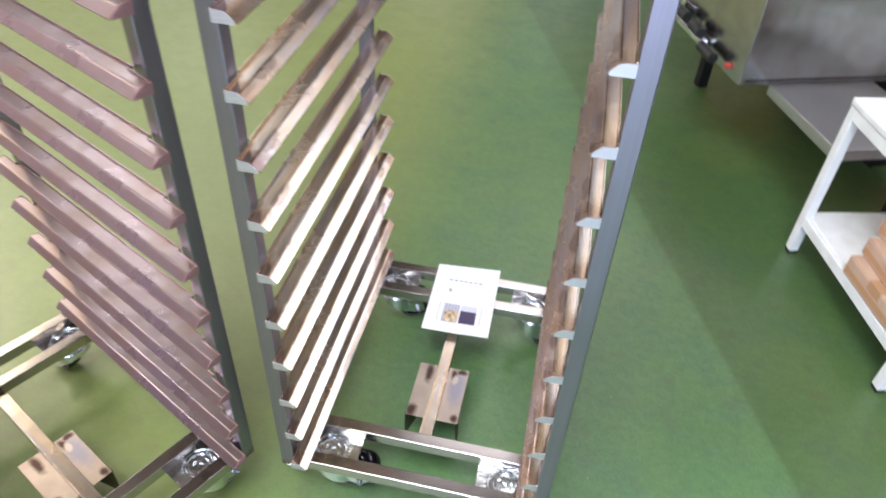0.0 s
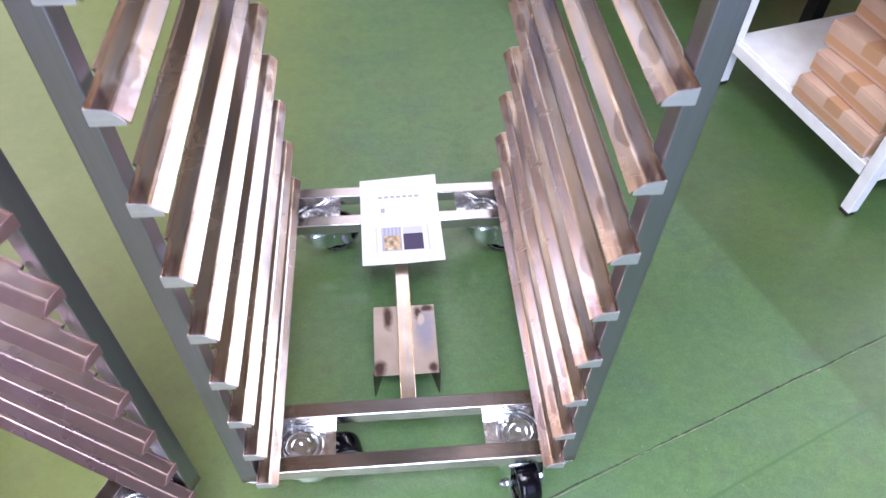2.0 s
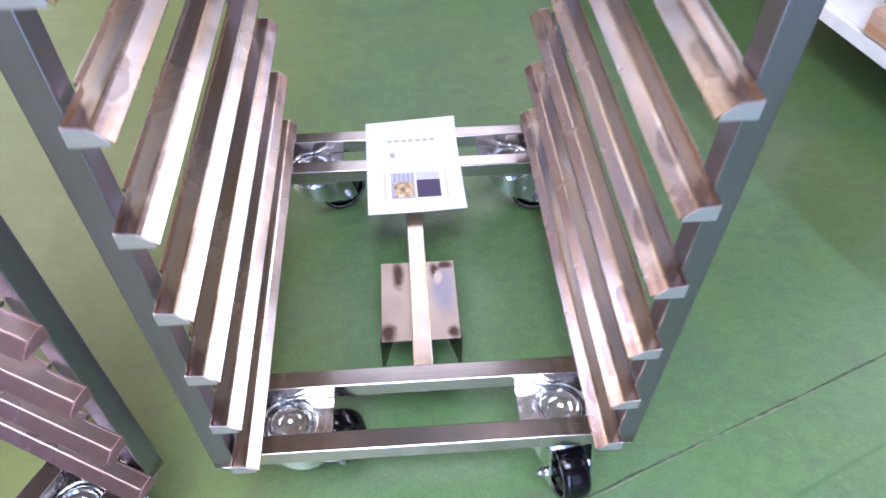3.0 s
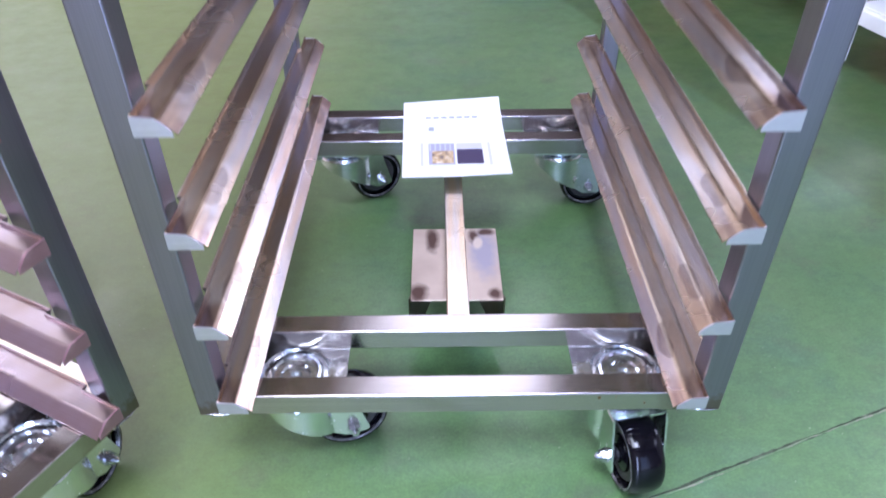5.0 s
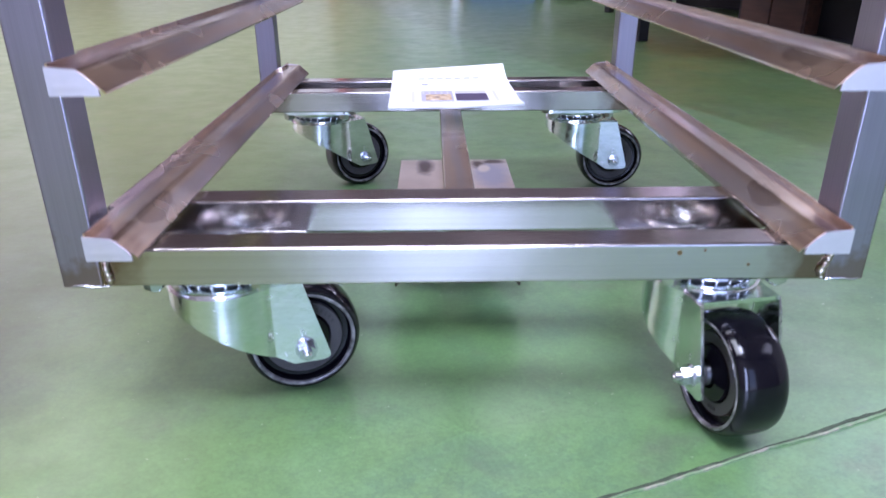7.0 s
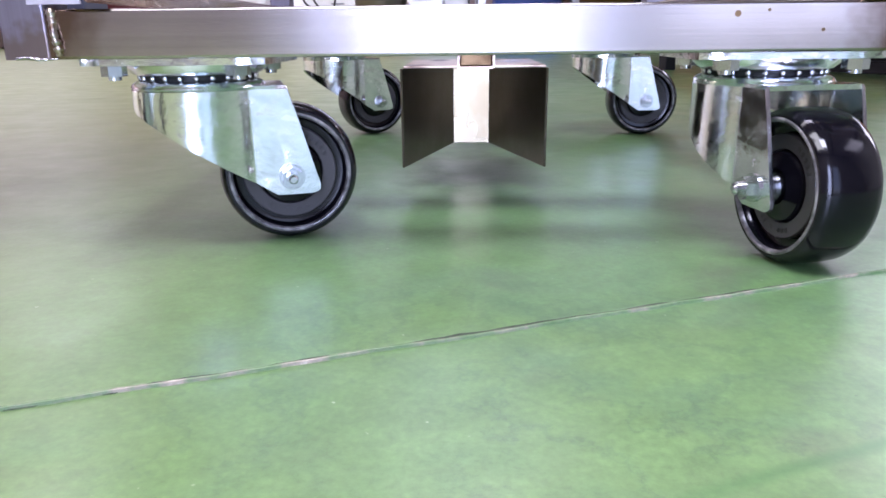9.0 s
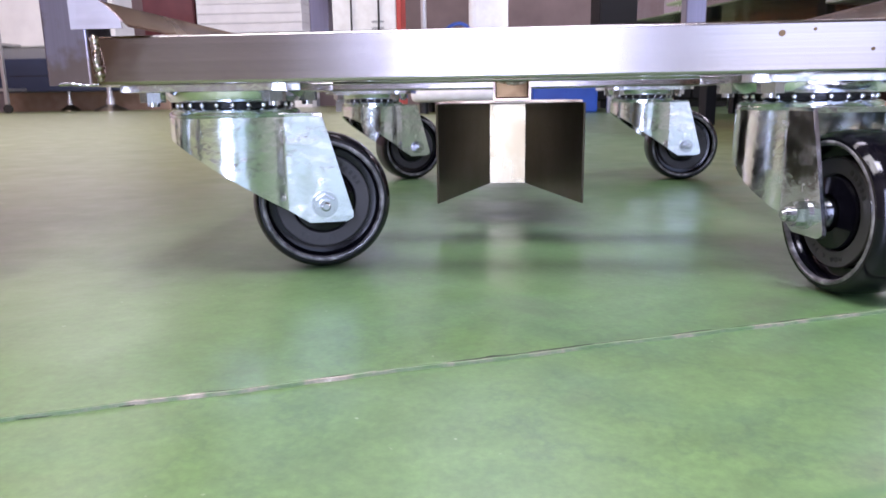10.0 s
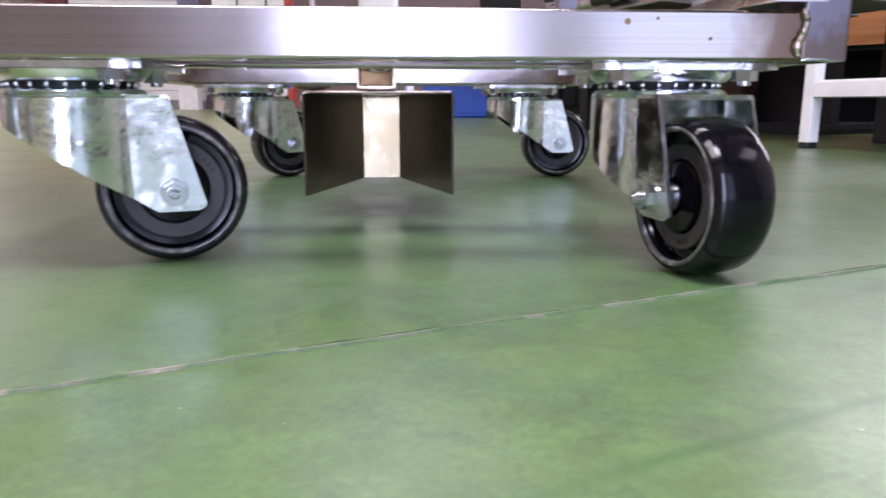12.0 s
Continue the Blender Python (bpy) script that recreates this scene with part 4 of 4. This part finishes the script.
# ---- the white table with cartons ----
table = thing("shelf_table", pose(0.873, 1.062, 0, 0, 0, 14.5), "low white steel table with a lower shelf", "table")
TL, TW, TH = 1.15, 0.50, 0.47           # length, depth, height
leg = finish(tube(TH - 0.012, 0.026, 0.026, axis="z"), "leg", PAINT, 30)
foot = finish(box(-0.0125, 0.0125, -0.0125, 0.0125, 0, 0.012, 0.002, 1), "foot", CABLE)
for x in (0, TL):
    for y in (0, -TW):
        part("leg", leg, PAINT, table, m=pose(x, y, 0.012))
        part("foot", foot, CABLE, table, "black plastic foot", pose(x, y, 0))
for z, nm in ((0.118, "shelf_rail"), (TH - 0.016, "top_rail")):
    for y in (0, -TW):
        part(nm, tube(TL - 0.03, 0.025, 0.03, axis="x"), PAINT, table, m=pose(0.015, y, z), smooth=30)
    for x in (0, TL):
        part(nm, tube(TW - 0.03, 0.025, 0.03, axis="y"), PAINT, table, m=pose(x, -TW + 0.015, z), smooth=30)
part("shelf", box(0.0, TL, -TW, 0.0, 0.1335, 0.137, 0.001, 1), PAINT, table, "white sheet shelf")
part("tabletop", box(-0.016, TL + 0.016, -TW - 0.016, 0.016, TH, TH + 0.022, 0.006), PAINT, table)


def carton(m, sx, sy, sz, label):
    b = thing("carton", m, label, "cardboard box", "cartons on the shelf")
    part("body", box(0, sx, 0, sy, 0, sz - 0.004, 0.003), CARD, b)
    for y0_, y1_ in ((0.002, sy / 2 - 0.0015), (sy / 2 + 0.0015, sy - 0.002)):
        part("flap", box(0.001, sx - 0.001, y0_, y1_, sz - 0.0035, sz, 0.001, 1), CARD, b)
    part("tape", box(-0.0006, sx + 0.0006, sy / 2 - 0.024, sy / 2 + 0.024, sz + 0.0002, sz + 0.0006), TAPE, b, "shiny brown packing tape")
    part("tape", box(-0.0008, -0.0002, sy / 2 - 0.024, sy / 2 + 0.024, sz * 0.55, sz), TAPE, b)
    part("side_tape", box(0.004, sx - 0.004, -0.0008, -0.0002, sz * 0.16, sz * 0.46), TAPE, b, "orange-brown tape along the side")
    part("side_tape", box(-0.0009, -0.0003, 0.004, sy - 0.004, sz * 0.16, sz * 0.46), TAPE, b)
    return b


turn_table = pose(0.873, 1.062, 0, 0, 0, 14.5)
for k, (cx, cy, cr, sx, sy, sz, lab) in enumerate(((-0.012, -0.470, 1, 0.42, 0.235, 0.055, "flat brown cardboard box on the white shelf"),
                                        (0.004, -0.462, -2, 0.41, 0.235, 0.050, "flat brown cardboard box in a stack"),
                                        (0.045, -0.455, 2, 0.40, 0.245, 0.060, "brown taped cardboard box in a stack"),
                                        (0.075, -0.450, -3, 0.36, 0.240, 0.062, "brown taped cardboard box in a stack"),
                                        (0.108, -0.446, 1, 0.33, 0.235, 0.050, "brown taped cardboard box on top of the stack"))):
    carton(turn_table @ pose(cx, cy, 0.1375 + (0, 0.0565, 0.1075, 0.1685, 0.2315)[k], 0, 0, cr), sx, sy, sz, lab)
tray = thing("blue_tray", turn_table @ pose(0.20, -0.38, TH + 0.0225), "shallow blue plastic tray on the white table", "tray")
part("tray_body", box(0, 0.4, 0, 0.3, 0, 0.03, 0.01), BLUE, tray)

# ---- the steel bench machine behind the table ----
MACHINE = steel("streaked machine steel", (0.50, 0.49, 0.50), 0.215, (9, 9, 0.04), (0.40, 0.37, 0.37), 8.0, wave=0.12)
mach = thing("bench_machine", pose(0.655, 1.385, 0, 0, 0, 20), "brushed steel bakery machine with a low front shelf", "machine")
part("body", box(0, 0.72, 0.0, 0.66, 0.33, 0.72, 0.004), MACHINE, mach, "streaked brushed steel housing")
part("seam", box(0.02, 0.70, -0.0015, -0.0003, 0.344, 0.350), DARK, mach)
part("shelf", box(0.10, 0.44, -0.37, -0.003, 0.303, 0.337, 0.003), STEEL_FAR, mach, "steel sheet shelf with a folded edge")
for x, y in ((0.25, 0.62), (0.69, 0.62), (0.69, 0.04), (0.41, -0.33)):
    part("leg", box(x - 0.02, x + 0.02, y - 0.02, y + 0.02, 0.0, 0.329 if y > 0 else 0.302, 0.002, 1), DARK, mach)
# added panel: keeps window light off the floor under the machine
part("light_blocker", box(0.685, 0.70, 0.07, 0.59, 0.004, 0.215, 0.002, 1), DARK, mach, "added light-blocking panel between the side legs")
latch = part("latch", box(-0.030, -0.0005, 0.22, 0.46, 0.350, 0.377, 0.008), ZINC, mach, "chrome latch with black grips")
part("plate", box(-0.006, -0.0005, 0.36, 0.50, 0.332, 0.425, 0.003), ZINC, latch)
for gy, gz, gl in ((0.40, 0.397, 0.10), (0.27, 0.393, 0.07), (0.17, 0.360, 0.09)):
    part("grip", add_cyl(bmesh.new(), 0.017, gl, pose(-0.030, gy, gz, 90, 0, 0), 16), CABLE, latch, smooth=50)
part("button", add_cyl(bmesh.new(), 0.009, 0.012, pose(-0.006, 0.075, 0.360, 0, 90, 0), 12), RED, latch)


def crate(m, sx, sy, sz, label, boards=2, wood=PINE):
    c = thing("wooden_crate", m, label, "crate", "wooden crates")
    h = sz / boards
    part("inner_box", box(0.012, sx - 0.012, 0.012, sy - 0.012, 0.01, sz - 0.01), DARK, c)
    for k in range(boards):
        for ya in (0, sy - 0.012):
            part("board", box(0, sx, ya, ya + 0.012, k * h + 0.003, (k + 1) * h - 0.003, 0.0015, 1), wood, c)
        for xa in (0, sx - 0.012):
            part("board", box(xa, xa + 0.012, 0.013, sy - 0.013, k * h + 0.003, (k + 1) * h - 0.003, 0.0015, 1), wood, c)
    return c


dolly = thing("low_pallet", pose(0.90, 2.33, 0, 0, 0, -67), "low dark pallet close to the floor", "pallet")
part("edge_strip", box(0.0, 0.80, 0.0, 0.012, 0.0, 0.034, 0.002, 1), DARK, dolly, "dark painted front edge")
for k in range(5):
    part("deck_board", box(0.0, 0.80, 0.016 + 0.075 * k, 0.085 + 0.075 * k, 0.012, 0.032, 0.002, 1), DARK, dolly)
for lx in (0.01, 0.36, 0.71):
    part("bearer", box(lx, lx + 0.08, 0.016, 0.385, 0.0, 0.0118), DARK, dolly)
on_pallet = pose(0.90, 2.33, 0, 0, 0, -67)
# both crates take the dark wood, as no light should reach them
crate(on_pallet @ pose(0.255, 0.03, 0.0325), 0.122, 0.09, 0.20, "crate on the low pallet, darkened as if unlit", 1, SHADED_WOOD)
crate(on_pallet @ pose(0.382, 0.03, 0.0325), 0.126, 0.09, 0.20, "crate beside another crate, darkened as if unlit", 1, SHADED_WOOD)
at_store = pose(0.80, 3.04, 0, 0, 0, -49)
for k, (cx, cw) in enumerate(((0.02, 0.46), (0.50, 0.46), (0.98, 0.46), (1.46, 0.46))):
    c = crate(at_store @ pose(cx, -0.004, 0.2855), cw, 0.42, 0.30, "knotty pine crate on the dark storage rack", 2)
    for q in range(7):
        kx, kz = 0.05 + (0.37 * ((q * 0.618 + k * 0.37) % 1.0)), 0.03 + 0.23 * ((q * 0.414 + k * 0.21) % 1.0)
        part("knot", add_cyl(bmesh.new(), 0.004 + 0.003 * (q % 3) / 2, 0.0012, pose(kx, -0.0004, kz, 90, 0, 0), 10), KNOT, c)

# ---- the back of the hall ----
# low steel bench with a blue bin below, in front of the dark store
bench = thing("low_bench", pose(0.06, 3.9, 0), "low steel bench with a thick dark top", "bench")
part("benchtop", box(0.0, 1.6, 0.0, 0.9, 0.43, 0.47, 0.004), STEEL_FAR, bench)
part("apron", box(0.03, 1.57, 0.03, 0.06, 0.385, 0.43), STEEL_FAR, bench)
for lx in (0.06, 0.60, 1.54):
    for ly in (0.06, 0.84):
        part("leg", box(lx - 0.022, lx + 0.022, ly - 0.022, ly + 0.022, 0, 0.43, 0.003, 1), STEEL_FAR, bench)
part("bracket", box(0.50, 0.69, -0.06, 0.03, 0.375, 0.46, 0.006), PAINT, bench, "white plastic switch box")
part("lower_board", box(0.64, 1.57, 0.12, 0.84, 0.30, 0.34, 0.003, 1), PINE, bench, "dim pine lower board")

bin_ = thing("blue_bin", pose(0.21, 4.15, 0), "blue panelled plastic bin under the steel bench", "bin")
part("bin_body", box(0, 0.40, 0, 0.42, 0.0, 0.40, 0.012), BLUE, bin_)
part("rim", box(-0.006, 0.406, -0.006, 0.426, 0.385, 0.41, 0.004), BLUE, bin_)
for k in range(2):
    part("panel", box(0.02 + k * 0.185, 0.195 + k * 0.185, -0.004, 0.0, 0.03, 0.33, 0.002, 1), BLUE, bin_)

# white dough mixer with a steel bowl
mixer = thing("dough_mixer", pose(-0.62, 4.3, 0), "white dough mixer with a steel bowl and blue ring", "mixer")
part("base", box(0.05, 0.72, -0.05, 0.62, 0.075, 0.165, 0.04, 4), PAINT, mixer)
for lx in (0.13, 0.64):
    for ly in (0.03, 0.54):
        part("foot", add_cyl(bmesh.new(), 0.03, 0.08, pose(lx, ly, 0.04), 16), CABLE, mixer)
part("column", box(0.42, 0.68, 0.18, 0.58, 0.165, 0.95, 0.05, 4), PAINT, mixer)
part("head", box(0.05, 0.68, 0.10, 0.58, 0.95, 1.25, 0.07, 4), PAINT, mixer)
bowl = bmesh.new()
add_lathe(bowl, [(0.0, 0.17), (0.07, 0.175), (0.13, 0.20), (0.165, 0.26), (0.18, 0.36), (0.185, 0.48), (0.192, 0.485), (0.192, 0.475), (0.178, 0.47), (0.17, 0.36), (0.155, 0.27), (0.12, 0.215), (0.0, 0.19)], Matrix.Translation((0.10, 0.22, 0)))
part("bowl", bowl, STEEL_PLATE, mixer, "polished steel bowl", smooth=40)
part("hook", add_cyl(bmesh.new(), 0.02, 0.5, pose(0.12, 0.22, 0.72), 16), STEEL_FAR, mixer)
ring = bmesh.new()
add_lathe(ring, [(0.085, -0.02), (0.105, -0.02), (0.105, 0.02), (0.085, 0.02)], pose(0.36, 0.06, 0.47, 90, 0, 0), closed=True)
part("ring", ring, BLUE, mixer, "blue guard ring", smooth=40)
part("guard", box(0.27, 0.52, 0.10, 0.17, 0.20, 0.34, 0.02), STEEL_FAR, mixer)
loops = []
for k in range(26):
    a = k * 0.9
    loops.append((0.70 + 0.03 * math.cos(a), 0.16 + 0.01 * math.sin(3 * a), 0.36 + 0.09 * math.sin(a) - 0.002 * k))
cable("cord", loops, 0.006, CABLE, mixer, "black coiled power cord")

# white upright machine with hanging cords and a red edge
panel = thing("control_cabinet", pose(-1.38, 5.5, 0), "white control cabinet with hanging black cords", "cabinet")
part("cabinet_body", box(0, 0.56, 0, 0.6, 0.14, 1.7, 0.015), PAINT, panel)
part("plinth", box(0.03, 0.53, 0.03, 0.57, 0.0, 0.139), GREY, panel)
part("red_edge", box(0.562, 0.60, 0.0, 0.3, 0.05, 1.7, 0.006), RED, panel, "red enamelled edge strip")
part("lamp_button", add_cyl(bmesh.new(), 0.028, 0.02, pose(0.09, -0.008, 0.52, 90, 0, 0), 20), RED, panel, "pink-red round button")
for k in range(9):
    part("vent_slot", box(0.36, 0.46, -0.003, 0.0, 0.30 + 0.05 * k, 0.312 + 0.05 * k), GREY, panel)
cable("cord", [(0.20, -0.012, 0.95), (0.20, -0.02, 0.6), (0.21, -0.02, 0.42), (0.28, -0.025, 0.32), (0.36, -0.02, 0.30), (0.40, -0.015, 0.42), (0.42, -0.012, 0.7), (0.42, -0.012, 0.95)], 0.008, CABLE, panel, "black looped cord")
cable("cord", [(0.12, -0.012, 0.44), (0.16, -0.02, 0.36), (0.24, -0.025, 0.31), (0.33, -0.02, 0.29)], 0.008, CABLE, panel)
part("plug", box(0.31, 0.40, -0.05, -0.002, 0.27, 0.33, 0.01), CABLE, panel, "black plug")
part("shelf_box", box(-0.02, 0.16, -0.16, -0.002, 0.16, 0.34, 0.008), PAINT, panel)

# white ribbed cold-room panel, maroon cupboard, dark blue machine on screw feet
cold = thing("cold_room", pose(-4.22, 9.7, 0), "white ribbed cold-room front with a grey plinth", "cold room")
part("plinth", box(0, 1.5, 0.02, 0.8, 0.0, 0.12), GREY, cold)
for k in range(16):
    part("rib_panel", box(0, 1.5, 0.0, 0.8, 0.122 + 0.13 * k, 0.247 + 0.13 * k, 0.006), SHEET, cold)
can = thing("canister", pose(-2.62, 9.3, 0), "white canister with a blue cap on a small stand", "canister")
part("stand", box(-0.12, 0.12, -0.12, 0.12, 0, 0.30, 0.005), PAINT, can)
part("canister_body", add_cyl(bmesh.new(), 0.10, 0.36, pose(0, 0, 0.485), 24), PAINT, can, smooth=40)
part("cap", add_cyl(bmesh.new(), 0.09, 0.16, pose(0, 0, 0.747), 24, 0.05), BLUE, can, "blue cap", smooth=40)

cup = thing("maroon_cupboard", pose(-5.0, 9.7, 0), "dark maroon enamelled cupboard on short feet", "cupboard")
part("carcass", box(0, 0.74, 0.02, 0.7, 0.09, 1.9, 0.008), MAROON, cup)
door = part("cupboard_door", box(0.01, 0.73, -0.005, 0.018, 0.10, 1.89, 0.004), MAROON, cup)
part("handle", add_cyl(bmesh.new(), 0.012, 0.2, pose(0.60, -0.03, 0.88), 12), CABLE, door, "black bar handle")
for lx in (0.06, 0.68):
    for ly in (0.08, 0.62):
        part("foot", add_cyl(bmesh.new(), 0.03, 0.09, pose(lx, ly, 0.045), 14), DARK, cup)

line = thing("dough_machine", pose(-6.6, 8.35, 0), "dark blue and white dough machine on chrome screw feet", "machine")
part("frame_beam", box(0, 2.15, 0, 0.6, 0.25, 0.66, 0.01), NAVY, line, "dark blue enamelled beam")
part("hood", box(-0.1, 1.87, 0.05, 0.55, 0.80, 1.5, 0.02), SHEET, line)
part("neck", box(0.0, 1.8, 0.08, 0.5, 0.66, 0.80), GREY, line)
part("beam_seam", box(0, 2.15, -0.003, 0.0, 0.44, 0.452), DARK, line)
for lx, ly, k in ((1.77, -0.06, 1.0), (1.02, 0.30, 0.62)):
    part("leg", add_cyl(bmesh.new(), 0.055 * k, 0.19, pose(lx, ly, 0.545), 20, 0.075 * k), PAINT, line, smooth=40)
    part("collar", add_cyl(bmesh.new(), 0.062 * k, 0.03, pose(lx, ly, 0.435), 20), ZINC, line, smooth=40)
    part("screw_foot", add_cyl(bmesh.new(), 0.034 * k, 0.36, pose(lx, ly, 0.24), 16), ZINC, line, smooth=40)
    part("foot_nut", add_cyl(bmesh.new(), 0.055 * k, 0.09, pose(lx, ly, 0.11), 16), ZINC, line, smooth=40)
    part("foot_pad", add_lathe(bmesh.new(), [(0.0, 0.0), (0.20 * k, 0.0), (0.19 * k, 0.02), (0.10 * k, 0.06), (0.05 * k, 0.085), (0.0, 0.085)], pose(lx, ly, 0)), STEEL_PLATE, line, smooth=40)
part("skirt_board", box(-0.2, 2.15, 0.75, 0.80, 0.0, 0.29), CARD, line, "tan board skirt")

cart = thing("steel_cart", pose(-5.55, 7.4, 0), "grey steel cart on small casters", "cart")
for lx in (0.0, -0.6):
    part("upright", box(lx - 0.02, lx + 0.02, -0.02, 0.02, 0.10, 1.3, 0.004), STEEL_FAR, cart)
    part("cart_wheel", add_cyl(bmesh.new(), 0.05, 0.03, pose(lx, 0, 0.05, 90, 0, 0), 20), CABLE, cart)
for z in (0.25, 0.75):
    part("deck", box(-0.58, -0.02, -0.015, 0.4, z, z + 0.03), STEEL_FAR, cart)

# dark storage rack with crates along the right of the hall
store = thing("storage_rack", at_store, "dark steel storage rack holding pine crates", "rack")
for lx in (-0.03, 0.97, 1.97):
    for ly in (0.05, 0.55):
        part("upright", box(lx - 0.015, lx + 0.015, ly - 0.02, ly + 0.02, 0, 0.272, 0.003, 1), DARK, store)
for z in (0.273, 0.85):
    part("deck", box(-0.02, 1.96, 0.01, 0.60, z, z + 0.012), DARK, store)
for lx in (-0.035, 1.975):
    part("side_frame", box(lx - 0.014, lx + 0.014, 0.0, 0.60, 0.2735, 1.2, 0.002, 1), DARK, store)
# backing added so that the space behind the crates stays dark
part("dark_backing", box(-0.02, 1.96, 0.61, 0.63, 0.0, 1.2), DARK, store, "dark backing added to block light")

# dark cupboard behind the low bench
dark = thing("dark_cupboard", pose(0.75, 5.2, 0), "dark painted steel cupboard behind the low bench", "cupboard")
part("carcass", box(0.0, 2.8, 0.02, 0.55, 0.06, 1.70, 0.006), DARK, dark)
part("plinth", box(0.03, 2.77, 0.05, 0.52, 0.0, 0.059), CABLE, dark)
for k in range(4):
    leaf = part("cupboard_door", box(0.006 + 0.7 * k, 0.694 + 0.7 * k, 0.0, 0.018, 0.07, 1.69, 0.003, 1), DARK, dark)
    part("handle", box(0.62 + 0.7 * k if k % 2 == 0 else 0.06 + 0.7 * k, 0.64 + 0.7 * k if k % 2 == 0 else 0.08 + 0.7 * k, -0.02, -0.0005, 0.80, 0.94, 0.004), GREY, leaf, "grey bar handle")
